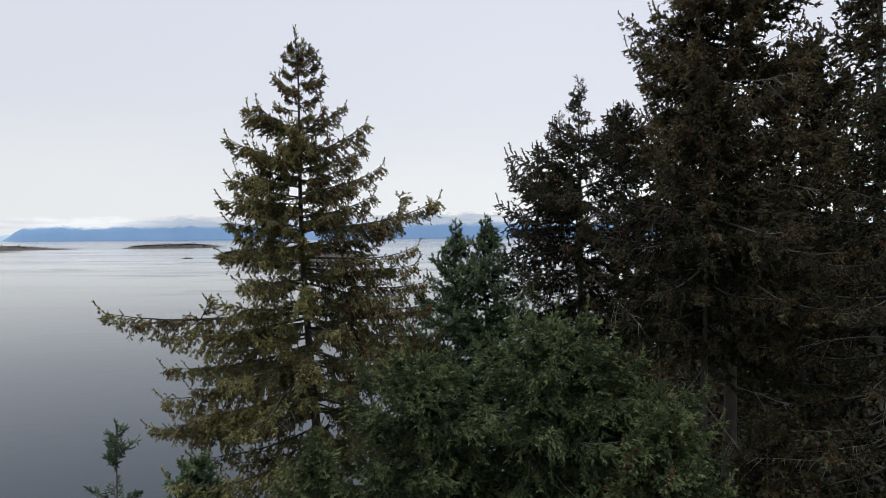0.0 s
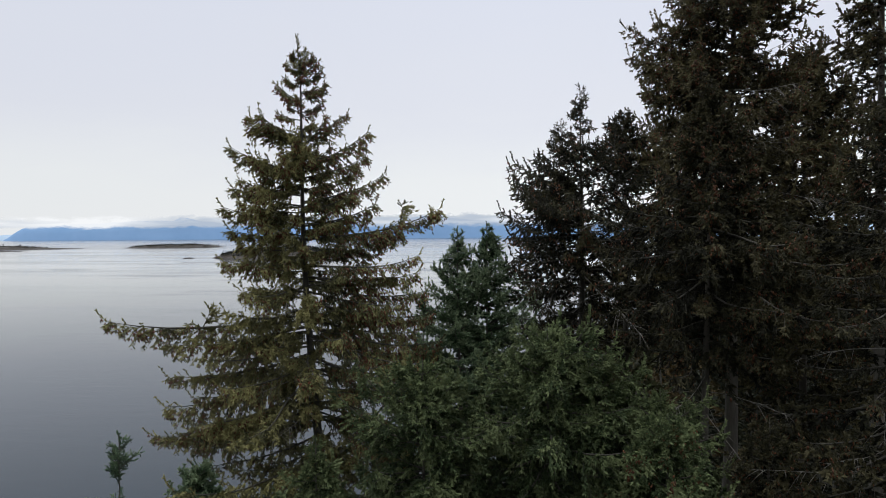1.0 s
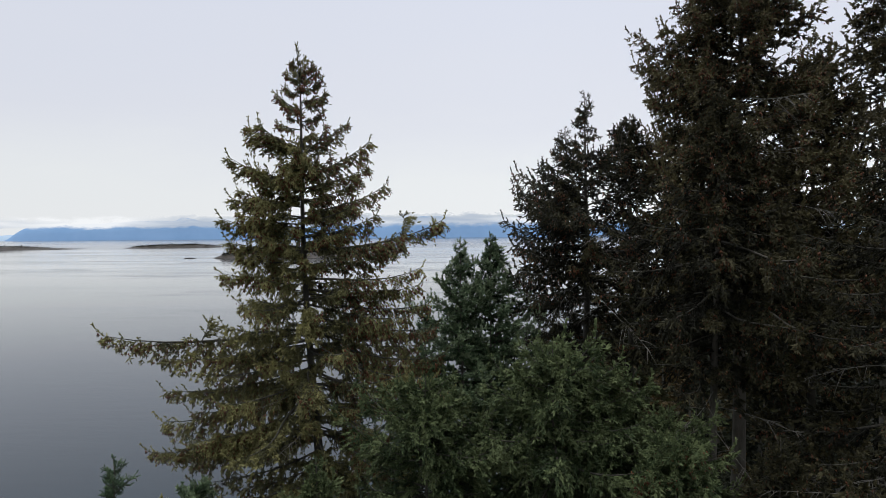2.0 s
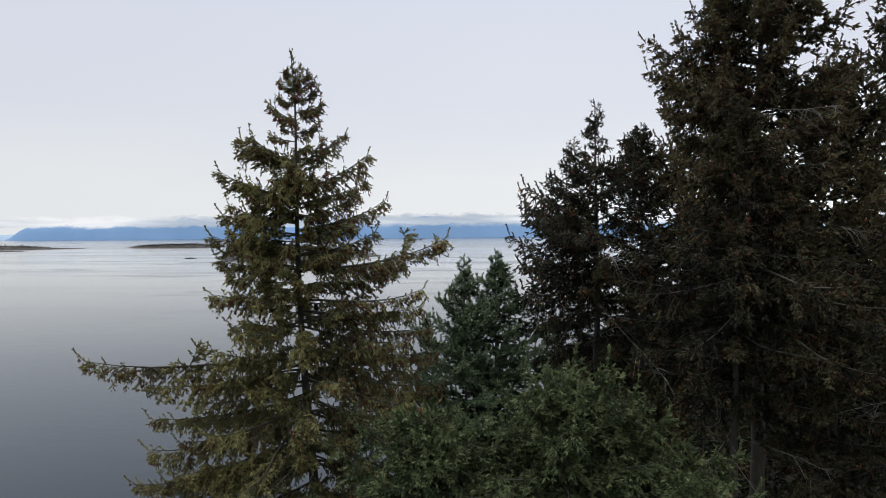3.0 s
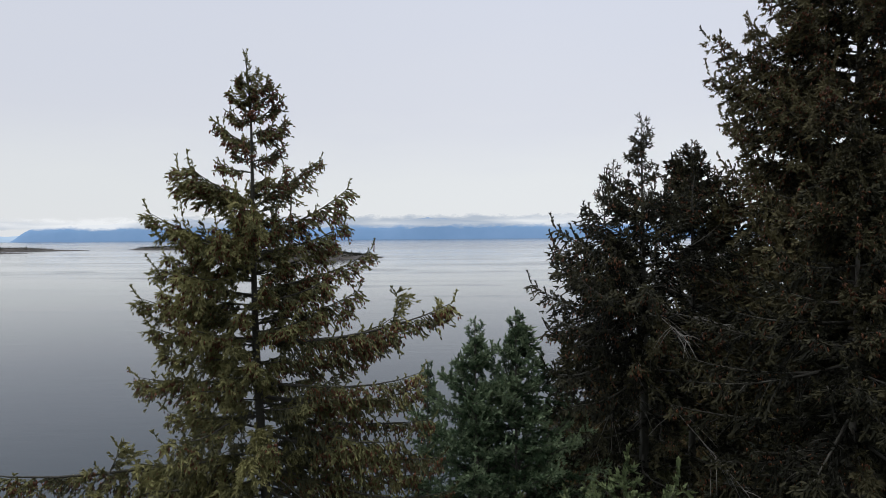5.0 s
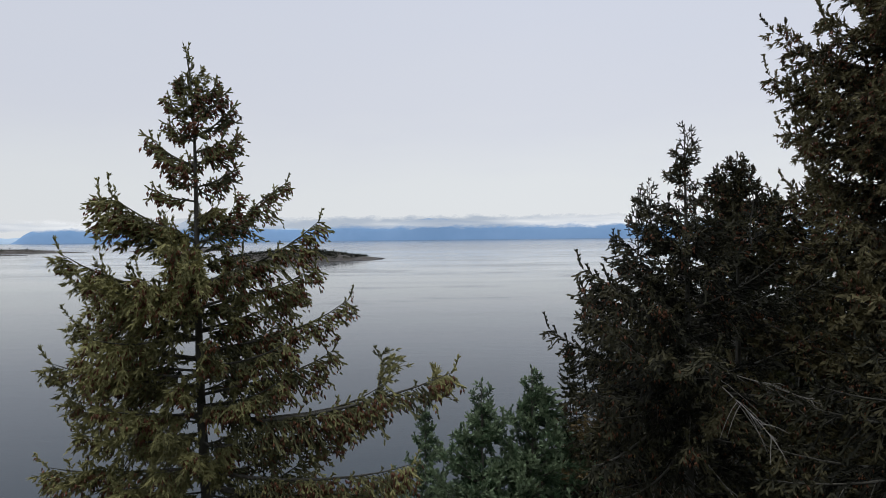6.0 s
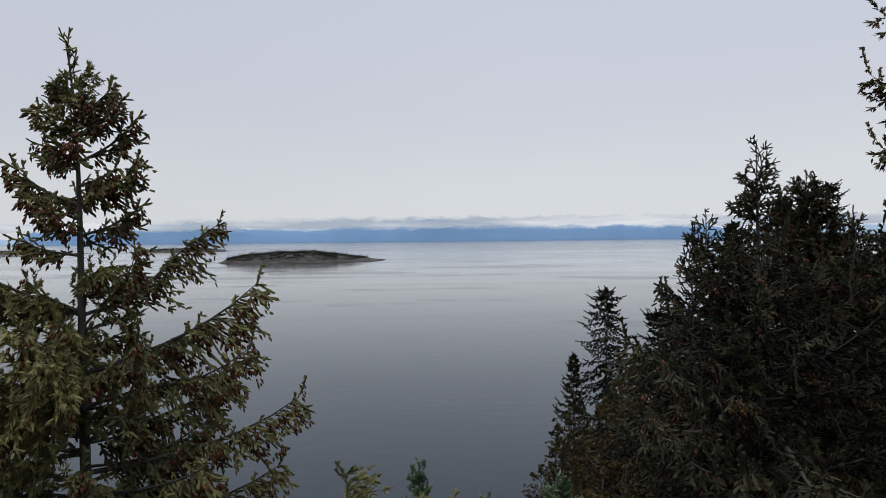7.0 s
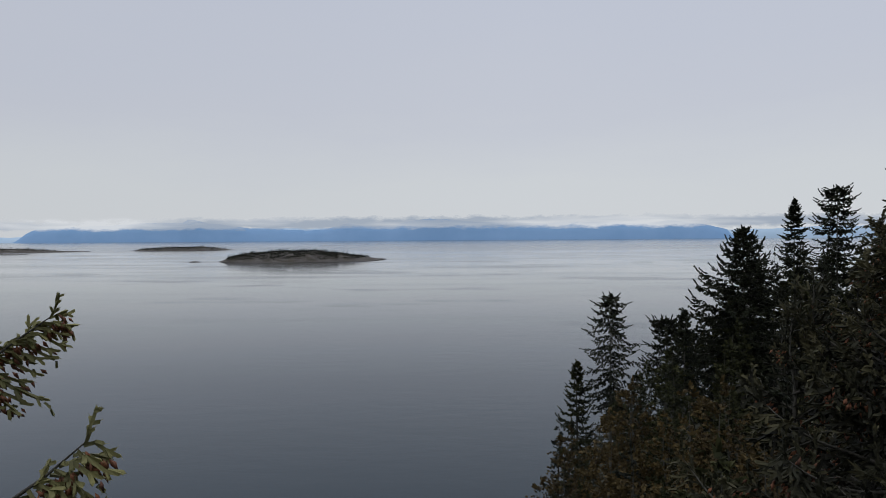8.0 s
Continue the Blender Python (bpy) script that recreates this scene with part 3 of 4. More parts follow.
def island(name, label, c, half, turn, height, shape, trees, seed, tree_h=5.0):
    """A rocky island: an uneven dome with a shore, low scrub and small conifers."""
    top = new(name)
    top.location = (*c, 0)
    top.rotation_euler = (0, 0, radians(turn))
    tagged(top, label, "island")

    def fz(x, y):
        u, v_ = x / half[0], y / half[1]
        edge = 1 - abs(v_) ** 2.0 - abs(u) ** 2.6
        edge += noise.fractal((u * 3, v_ * 3, seed), 0.8, 2.0, 4) * 0.16
        prof = np.interp(u, shape[0], shape[1])
        lum = noise.fractal((x * 0.05, y * 0.05, seed + 3), 0.7, 2.0, 5)
        return max(-3.0, height * prof * (1 - math.exp(-2.6 * edge)) * (1 + 0.22 * lum) if edge > 0 else edge * 12)

    part("rock", grid_mesh("rock", np.linspace(-half[0] * 1.15, half[0] * 1.15, 90), np.linspace(-half[1] * 1.15, half[1] * 1.15, 50), fz, M_ROCK), top)
    rng = np.random.default_rng(int(seed * 10))
    P, D, S, A = [], [], [], []
    W = []
    for _ in range(trees * 9):
        u, v_ = rng.uniform(-0.97, 0.97), rng.uniform(-0.95, 0.8)
        x, y = u * half[0], v_ * half[1]
        z = fz(x, y)
        dens = 0.62 + 1.3 * noise.noise((u * 5, v_ * 5, seed + 7)) + 0.35 * noise.noise((u * 19, v_ * 19, seed)) - 0.35 * u
        if z < 0.16 * height + 1.3 or rng.random() > dens:
            continue
        shrub = rng.random() < 0.78
        h = tree_h * (0.16 + 0.28 * rng.random()) if shrub else tree_h * (0.40 + 0.7 * rng.random() ** 2)
        wide = h * (0.9 + 1.3 * rng.random()) if shrub else h * 0.42
        if not shrub:
            W.append(tube([(x, y, z - 0.3), (x + rng.normal() * 0.2, y, z + h * 0.9)], [0.12, 0.03], 4))
        n = 10 if shrub else 15
        q = rng.random(n) ** (1.0 if shrub else 0.8)
        az = rng.random(n) * 6.283
        r = wide * (np.sqrt(1 - q * q * 0.9) if shrub else 1 - q * 0.85) * (0.4 + 0.7 * rng.random(n))
        inner = 0.7 if shrub else 0.3
        P.append(np.stack([x + r * np.cos(az) * inner, y + r * np.sin(az) * inner, z + h * (0.1 + 0.86 * q)], -1))
        D.append(np.stack([np.cos(az), np.sin(az), 0.5 * rng.random(n) - (0.0 if shrub else 0.2)], -1))
        S.append(0.35 * r + 0.4 if shrub else r + 0.25)
        A.append(0.1 + 0.7 * rng.random() * np.ones(n) + 0.15 * rng.random(n))
    if P:
        tagged(part("scrub", shoots_mesh("scrub", np.concatenate(P), np.concatenate(D), np.concatenate(S), np.concatenate(A), M_NEEDLE_FAR, rng, 0.45), top,
                    "dark scrubby conifers dotted over the rock"), kind="stuff")
        v, f = joined(W)
        tagged(part("scrub_wood", mesh_from("scrub_wood", v, f, M_BARK), top), kind="stuff")
    return top


island("rocky_island", "low brown rocky island with scattered dark conifers", (-262, 1110), (138, 105), 6, 14.5,
       ([-1, -0.93, -0.75, -0.5, 0.1, 0.4, 0.65, 0.85, 1], [0.35, 0.5, 0.8, 0.95, 1.0, 0.75, 0.42, 0.2, 0.12]), 480, 2.0, 7.0)
island("rocky_island", "long low rocky island with a few trees", (-823, 1930), (146, 70), 8, 9.0,
       ([-1, -0.8, -0.4, 0.2, 0.35, 0.8, 1], [0.2, 0.5, 0.75, 1.0, 1.0, 0.6, 0.25]), 170, 5.0, 8.0)
island("rocky_island", "flat grey-brown island with low scrub", (-1310, 1790), (270, 90), 12, 10.5,
       ([-1, -0.6, 0.0, 0.35, 0.6, 1], [0.5, 1.0, 1.0, 0.8, 0.35, 0.12]), 200, 7.0, 7.0)
island("rocky_islet", "bare dark islet barely above the water", (-426, 1052), (9, 5), 20, 1.6, ([-1, 0, 1], [0.7, 1, 0.6]), 0, 8.0)
island("rocky_islet", "bare low skerry off the flat island", (-1105, 1540), (75, 16), 15, 2.2, ([-1, 0, 1], [0.7, 1, 0.4]), 0, 11.0)

# ---- near conifers ----


def trunk_mesh(base, top, r0, rng, bend=0.06, mat=None, lean=0.0):
    b, t = np.asarray(base, float), np.asarray(top, float)
    u = np.concatenate([np.linspace(0, 0.88, 20, endpoint=False), np.linspace(0.88, 1, 12)])
    w = rng.normal(size=(2, 2)) * bend
    line = b + (t - b) * u[:, None]
    line[:, 0] += (w[0, 0] * np.sin(4 * u) + w[0, 1] * np.sin(9 * u)) * (1 - u) * u * 3
    line[:, 1] += (w[1, 0] * np.sin(4 * u) + w[1, 1] * np.sin(9 * u)) * (1 - u) * u * 3
    line[:, 0] += lean * (1 - np.exp((line[:, 2] - t[2]) / 0.6)) * u
    v, f = tube(line, r0 * (1 - u) ** 0.92 + 0.0035, 10)
    return mesh_from("trunk", v, f, mat or M_BARK, True), line


def place_bough(tree, style, base, tip, mat, rng, cones=True, cut=0.16):
    base, tip = Vector(base), Vector(tip)
    ax = tip - base
    ax = ax.normalized() * (ax.length - min(cut, 0.16 * ax.length))
    L = ax.length
    li = int(np.argmin([abs(math.log(L / l)) for l in LENGTHS]))
    if style in ("spruce", "sprig") and tip.x - base.x > 0.45 and L > 0.5:
        style = "needled"
    elif style == "sprig":
        style = "needled_sprig"
    elif style in ("dense", "fine") and mat is M_NEEDLE_B and tip.x - base.x < -0.7:
        style = "needled_dark"
    limb, needles, cone_me = BOUGHS[style, li, int(rng.integers(3))]
    x = ax.normalized()
    y = Vector((0, 0, 1)).cross(x)
    y = y.normalized() if y.length > 1e-3 else Vector((0, 1, 0))
    z = x.cross(y)
    m = Matrix((x, y, z)).transposed().to_4x4()
    m = Matrix.Translation(base) @ m @ Matrix.Rotation(rng.normal() * 0.22, 4, "X") @ Matrix.Diagonal((L / LENGTHS[li],) * 3).to_4x4()
    if rng.random() < 0.5:
        m = m @ Matrix.Diagonal((1, -1, 1, 1))
    ob = part("bough", limb, tree)
    ob.matrix_local = m
    n = tagged(part("foliage", needles, ob), kind="stuff")
    own_material(n, mat)
    if cone_me and cones:
        tagged(part("cone_cluster", cone_me, ob, "hanging brown cones in a cluster"), kind="stuff")
    return ob


def conifer(name, label, foot, top, profile, style, mat, seed, explicit=(), whorl=0.30, per=5, lowest=None, r0=0.2, rise=(0.9, -0.15), cone_above=-99.0,
            keep=None, dead=(), bark=None, group="conifers on the bluff", lean=0.0, fine=0.0, loose=99.0, near=0.0):
    """A tall conifer. profile: pairs of depth under the top and crown radius. explicit: (depth under the top where the limb leaves the stem,
    tip offset x, y, and tip height relative to the limb's foot)."""
    rng = np.random.default_rng(seed)
    foot, top = Vector(foot), Vector(top)
    tree = new(name)
    tree.location = foot
    tagged(tree, label, "conifer", group)
    me, line = trunk_mesh((0, 0, 0), top - foot + Vector((0, 0, 0.12)), r0, rng, 0.06, bark, lean)
    part("trunk", me, tree, "grey-brown scaly bark")
    H = (top - foot).z
    pd, pr = zip(*profile)
    lowest = lowest or pd[-1]

    def stem(depth):
        z = H - depth
        return np.array([np.interp(z, line[:, 2], line[:, 0]), np.interp(z, line[:, 2], line[:, 1]), z])

    # leader
    s0 = stem(0.5)
    place_bough(tree, "coarse" if style == "coarse" else "needled_spire" if lean or near else "spire", s0, np.array(top - foot) + np.array([0.01, 0, 0.20 if lean or near else 0.10]), mat, rng, False)
    for k in range(5):
        a = k * 2.4 + rng.random()
        b = stem((0.24 if lean or near else 0.12) + 0.11 * k)
        place_bough(tree, style, b, b + np.array([0.13 * math.cos(a), 0.13 * math.sin(a), 0.16 + 0.03 * k]), mat, rng, False)
    d, az = 0.25, rng.random() * 6.28
    while d < lowest:
        R = np.interp(d, pd, pr)
        t = min(1, d / pd[-1])
        for k in range(per - 1 if lean and d < 1.7 else per):
            az += 2.399 + rng.normal() * 0.25
            l = R * ((0.35 + 0.8 * rng.random()) if style == "bush" else (0.6 + 0.45 * rng.random()))
            if l < 0.12:
                continue
            dd = d + rng.normal() * 0.10
            b = stem(max(0.15, dd))
            tip = np.array([l * math.cos(az), l * math.sin(az), l * (rise[0] + (rise[1] - rise[0]) * min(1, t * 1.6) + rng.normal() * 0.12)])
            if keep and not keep(foot.x + tip[0], foot.y + tip[1], foot.z + b[2] + tip[2]):
                continue
            away = not lean and not near and style in ("spruce", "dense", "fir", "bush") and math.sin(az) > 0.35 and math.cos(az) > -0.25 or style == "dense" and tip[0] > 0.8
            plain = style if style != "spruce" else "sprig" if d < 1.7 else "dense" if d > 6.6 else style
            kind = "thick" if away else "fine" if d < fine and tip[0] < 0.1 else "thick" if d > loose else plain
            if d < near or lean and d < 7.5 and tip[0] > 0.3:
                kind = "needled" if lean else "needled_dark"
            place_bough(tree, kind, b, b + tip, mat, rng, d < cone_above or (rng.random() < 0.35 and cone_above > 0))
        d += whorl * (0.8 + 0.4 * rng.random()) * (0.48 + 0.62 * min(1, d / 4))
    # short inner growth that hides the stem
    for d in np.arange(1.8, 9.0, 0.13) if lean else ():
        az += 2.399
        l = 0.38 + (0.30 + 0.07 * d) * rng.random()
        b = stem(d)
        place_bough(tree, "fine" if d < 4 else style, b, b + np.array([l * math.cos(az), l * math.sin(az), l * (0.1 + 0.3 * rng.random())]), mat, rng, False)
    for dep, dx, dy, dz in explicit:
        b = stem(dep)
        place_bough(tree, "fine" if dep < fine else style if style != "spruce" else "sprig" if dep < 1.7 else "dense" if dep > 7.6 else style, b, b + np.array([dx, dy, dz]), mat, rng, True, 0.20)
    for dep, adeg, l, dz in dead:
        b = stem(dep)
        a = radians(adeg)
        ob = part("dead_limb", DEAD[int(rng.integers(3))], tree, "bare weathered pale limb")
        x = Vector((math.cos(a), math.sin(a), dz)).normalized()
        y = Vector((0, 0, 1)).cross(x).normalized()
        ob.matrix_local = Matrix.Translation(b) @ Matrix((x, y, x.cross(y))).transposed().to_4x4() @ Matrix.Diagonal((l / 1.4, min(1.0, l / 1.4), min(1.0, l / 1.4), 1))
    return tree


A_PROFILE = [(0, 0.03), (0.35, 0.20), (0.9, 0.38), (1.35, 0.46), (1.6, 0.30), (2.1, 0.36), (2.5, 0.70), (3.0, 0.95), (3.6, 1.15), (4.4, 1.4), (5.2, 2.0), (6.5, 2.7), (9, 3.0), (12, 3.2)]
A_BOUGHS = [(0.45, 0.27, 0.1, 0.25), (0.62, 0.40, -0.1, 0.28), (0.80, 0.44, 0.1, 0.34), (1.12, 0.56, -0.05, 0.38), (1.35, 0.46, 0.1, 0.22), (0.35, -0.14, 0.0, 0.18),
            (0.60, -0.25, -0.1, 0.20), (0.85, -0.36, 0.1, 0.25), (1.12, -0.50, -0.1, 0.32), (1.5, -0.52, 0.0, 0.16),
            (1.95, 0.92, 0.8, 0.80), (2.05, 0.55, -0.1, 0.70), (2.1, -1.12, -0.2, 0.74), (1.95, -0.82, -0.5, 0.58), (2.4, 1.48, 0.1, 0.76), (2.65, 1.45, 0.0, 0.50), (2.6, -1.5, -0.3, 0.62), (2.5, 0.75, -0.5, 0.5),
            (2.7, -0.9, -0.5, 0.5), (2.9, 1.2, 0.3, 0.5), (3.15, 1.82, 0.0, 0.64), (3.2, -1.62, 0.1, 0.45), (3.3, 1.25, -0.5, 0.4), (3.4, -1.3, -0.4, 0.3), (3.86, 2.92, -0.45, 0.62), (3.9, 2.2, -0.3, 0.5), (3.6, 1.6, 0.2, 0.5),
            (2.6, -0.9, -0.9, 0.3), (3.0, -0.7, -1.2, 0.2), (2.3, 0.1, -1.0, 0.45), (2.45, 0.35, -1.1, 0.4), (2.6, -0.15, -1.2, 0.4), (4.15, 2.1, 0.0, 0.45), (4.4, -1.7, -0.4, 0.15), (3.5, -1.72, -0.2, 0.32), (3.85, -1.7, 0.1, 0.22), (3.0, -1.5, 0.2, 0.4),
            (4.9, -1.6, 0.3, 0.0), (5.2, 1.8, -0.3, 0.0), (5.5, -3.8, -0.9, 0.13), (5.7, -2.2, -0.2, -0.1), (6.2, -2.9, -0.4, -0.35), (7.0, -3.1, -0.5, -0.75), (5.9, 2.3, -0.3, -0.2),
            (6.5, 2.5, -0.5, -0.3), (7.2, 2.7, -0.6, -0.5), (6.8, 1.7, -1.4, -0.4), (6.1, 0.3, -2.2, -0.2),
            (4.8, 2.6, -0.2, -0.1), (5.1, 2.7, -0.6, -0.2), (5.3, 2.5, 0.2, -0.2), (5.6, 2.8, -0.2, -0.3), (5.9, 2.7, 0.2, -0.3), (4.6, 2.4, 0.2, 0.05), (6.2, 2.9, -0.3, -0.4), (4.6, 2.0, -0.3, 0.0), (4.9, 2.25, -0.5, -0.2), (5.4, 2.3, 0.0, -0.35), (5.8, 2.6, -0.5, -0.5), (4.4, 2.5, -0.6, 0.25),
            (6.6, -2.4, -0.5, -0.35), (7.4, -2.5, -0.5, -0.6), (6.0, -2.0, -0.7, -0.15), (6.6, -3.1, -0.2, -0.6), (7.3, -3.15, -0.8, -0.3), (7.6, -2.9, 0.2, -0.4), (7.0, -2.2, -1.2, -0.3), (7.8, -2.4, -0.6, -0.5), (6.9, -2.0, -0.9, -0.5), (5.6, -2.8, -0.7, -0.25)]
for i in range(28):
    a_dep, a_az = 3.5 + 0.2 * i, radians(-90 + 75 * math.sin(i * 2.4))
    a_len = (0.75 + 0.16 * (a_dep - 3.5)) * (0.8 + 0.45 * abs(math.sin(i * 1.7)))
    A_BOUGHS.append((a_dep, a_len * math.cos(a_az), a_len * math.sin(a_az), a_len * (0.22 - 0.08 * (a_dep - 3.5))))
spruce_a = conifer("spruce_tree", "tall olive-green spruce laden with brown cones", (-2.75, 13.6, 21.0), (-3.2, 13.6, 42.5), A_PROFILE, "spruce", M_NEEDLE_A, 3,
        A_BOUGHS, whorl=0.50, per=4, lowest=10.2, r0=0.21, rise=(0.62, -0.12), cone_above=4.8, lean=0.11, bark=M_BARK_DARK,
        dead=[(5.2, 200, 1.2, -0.1), (5.9, 170, 1.3, -0.1), (6.4, 230, 1.2, -0.15), (5.6, -40, 1.1, -0.2), (7.0, 260, 1.4, -0.1)])
up_rng = np.random.default_rng(8)
for bx, by, bz, ln in ((1.52, -0.05, 17.72, 0.68), (2.1, -0.35, 17.85, 0.35), (-2.2, -0.5, 15.95, 0.4)):
    place_bough(spruce_a, "spruce", (bx, by, bz), (bx + 0.12, by + 0.1, bz + ln), M_NEEDLE_A, up_rng, False)
B_PROFILE = [(0, 0.03), (0.5, 0.14), (0.9, 0.28), (1.3, 0.5), (2.0, 1.15), (3.0, 2.0), (4.5, 2.4), (6, 2.4), (9, 2.2)]
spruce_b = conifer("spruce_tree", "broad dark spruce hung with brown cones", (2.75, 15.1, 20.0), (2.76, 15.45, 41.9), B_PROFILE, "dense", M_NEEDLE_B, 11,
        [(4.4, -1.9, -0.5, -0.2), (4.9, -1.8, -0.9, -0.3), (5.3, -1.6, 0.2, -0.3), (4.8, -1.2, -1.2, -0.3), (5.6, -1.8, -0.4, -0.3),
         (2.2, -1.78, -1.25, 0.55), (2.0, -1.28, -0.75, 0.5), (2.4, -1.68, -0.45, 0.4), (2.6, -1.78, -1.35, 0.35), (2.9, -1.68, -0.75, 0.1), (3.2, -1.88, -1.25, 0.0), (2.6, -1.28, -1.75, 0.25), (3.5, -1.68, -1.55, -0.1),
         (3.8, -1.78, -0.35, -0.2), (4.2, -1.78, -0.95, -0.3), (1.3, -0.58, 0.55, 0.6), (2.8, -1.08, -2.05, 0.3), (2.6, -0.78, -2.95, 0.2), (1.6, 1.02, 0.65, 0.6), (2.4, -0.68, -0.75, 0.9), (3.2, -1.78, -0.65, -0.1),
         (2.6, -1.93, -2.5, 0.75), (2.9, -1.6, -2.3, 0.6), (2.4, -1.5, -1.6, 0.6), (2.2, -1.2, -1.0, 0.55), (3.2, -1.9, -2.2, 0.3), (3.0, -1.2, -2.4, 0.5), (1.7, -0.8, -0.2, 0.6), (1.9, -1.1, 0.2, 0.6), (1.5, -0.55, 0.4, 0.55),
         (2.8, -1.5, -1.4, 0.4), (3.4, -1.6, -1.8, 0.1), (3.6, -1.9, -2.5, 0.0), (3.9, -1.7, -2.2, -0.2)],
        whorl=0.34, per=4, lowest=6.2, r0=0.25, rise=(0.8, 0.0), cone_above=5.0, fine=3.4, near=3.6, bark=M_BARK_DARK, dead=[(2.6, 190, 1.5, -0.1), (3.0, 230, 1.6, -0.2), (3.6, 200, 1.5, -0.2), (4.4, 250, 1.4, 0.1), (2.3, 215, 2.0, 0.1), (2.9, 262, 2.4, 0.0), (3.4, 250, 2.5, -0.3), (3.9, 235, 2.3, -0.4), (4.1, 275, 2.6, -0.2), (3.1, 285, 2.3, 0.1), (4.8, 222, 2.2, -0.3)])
for bx, by, bz, ln in ((2.2, 15.75, 40.35, 0.85), (3.45, 15.0, 40.6, 0.75), (2.45, 15.9, 40.9, 0.5)):
    lx, ly = up_rng.normal(size=2) * 0.04
    foot_b = np.array([bx - 2.75, by - 15.1, bz - 20.15])
    place_bough(spruce_b, "needled_spire", foot_b, foot_b + np.array([lx, ly, ln]), M_NEEDLE_B, up_rng, True, 0.0)
    for k in range(5):
        a = 2.4 * k + up_rng.random()
        h = ln * (0.05 + 0.13 * k)
        r = 0.42 * (ln - h)
        place_bough(spruce_b, "needled_dark", foot_b + np.array([lx, ly, 0]) * h / ln + np.array([0, 0, h]), foot_b + np.array([r * math.cos(a), r * math.sin(a), h + r * 0.75]), M_NEEDLE_B, up_rng, True)
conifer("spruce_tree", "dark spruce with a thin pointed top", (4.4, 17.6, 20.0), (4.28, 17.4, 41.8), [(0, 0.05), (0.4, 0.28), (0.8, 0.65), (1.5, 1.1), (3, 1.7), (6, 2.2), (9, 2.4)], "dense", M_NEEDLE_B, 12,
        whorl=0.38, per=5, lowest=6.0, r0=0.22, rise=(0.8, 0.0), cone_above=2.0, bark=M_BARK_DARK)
C_PROFILE = [(0, 0.05), (0.8, 0.5), (1.6, 0.95), (2.4, 1.35), (3.2, 1.8), (4.2, 2.1), (6, 2.5), (8, 2.8), (11, 2.6)]
conifer("spruce_tree", "very tall dark spruce thick with cones", (5.3, 14.9, 20.0), (6.1, 14.8, 46.2), C_PROFILE, "dense", M_NEEDLE_C, 13,
        [(4.2, -1.9, 0.5, 0.6), (4.8, -1.9, 0.3, 0.5), (5.2, -1.9, 0.0, 0.4), (3.6, -1.5, -0.3, 0.6), (4.0, -2.15, 0.2, 0.8), (3.9, 1.0, 0.4, 0.5), (3.0, -1.3, -0.5, 0.8), (4.6, -2.1, -0.4, 0.9), (3.4, -1.7, 0.3, 0.6), (5.0, -1.9, -0.6, 0.6), (5.4, -2.0, 0.4, 0.4), (4.5, -1.6, -1.0, 0.5), (5.8, -1.9, -0.2, 0.3), (4.0, -2.45, 0.0, 0.95), (4.3, -2.1, 0.3, 0.7), (4.9, -2.1, -0.2, 0.5), (3.7, -1.9, -0.2, 0.7)], whorl=0.24, per=6, lowest=8.5, r0=0.28, rise=(0.9, 0.1), cone_above=7.0, loose=5.6, keep=lambda x, y, z: x < 6.7 or z < 42.9,
        dead=[(5.0, 215, 1.5, 0.25), (5.4, 250, 1.7, -0.1), (5.7, 300, 1.8, 0.3), (6.1, 200, 1.4, -0.2), (5.2, 280, 1.2, -0.3), (6.6, 240, 1.5, -0.2), (4.4, 265, 2.3, -0.15), (4.7, 235, 2.2, -0.25), (5.1, 262, 2.5, -0.3), (5.5, 225, 2.4, -0.1), (5.9, 270, 2.6, 0.1), (6.3, 285, 2.4, -0.2), (3.9, 300, 2.2, 0.2)])
conifer("spruce_tree", "tall dark spruce beside the others on the bluff", (10.5, 17.2, 20.5), (10.5, 17.0, 48.0), [(0, 0.05), (1.5, 0.8), (3, 1.4), (5, 1.9), (8, 2.6), (13, 3.0)], "thick", M_NEEDLE_C, 14,
        whorl=0.36, per=5, lowest=11.5, r0=0.30, rise=(0.8, -0.05), cone_above=4.0, keep=lambda x, y, z: x > 8.9 or z < 43.0)
conifer("spruce_tree", "dark spruce with a pale lower stem and rusty cones", (4.35, 12.8, 20.0), (4.6, 12.6, 41.4), [(0, 0.05), (0.8, 0.5), (1.6, 1.1), (2.6, 1.9), (3.6, 2.4), (4.4, 2.2), (4.9, 1.6)], "dense", M_NEEDLE_B, 15,
        [(2.6, 0.4, -2.9, -0.2), (3.0, -0.7, -1.8, -0.3), (2.9, 1.6, -2.4, -0.2), (3.4, 1.0, -2.9, -0.6)], whorl=0.30, per=6, lowest=4.9, r0=0.20, rise=(0.6, -0.1), cone_above=9.0,
        dead=[(5.3, 230, 1.6, -0.1), (5.6, 300, 1.7, 0.05), (6.0, 270, 1.3, -0.2)], bark=M_BARK)
conifer("fir_tree", "young bluish-green fir with a narrow tip", (0.0, 14.4, 19.0), (-0.03, 14.36, 38.75), [(0, 0.02), (0.4, 0.15), (0.8, 0.36), (1.3, 0.70), (2.0, 1.25), (3, 2.0), (4.5, 2.6)], "fir", M_NEEDLE_D, 21,
        whorl=0.34, per=5, lowest=6.4, r0=0.14, rise=(1.1, 0.25))
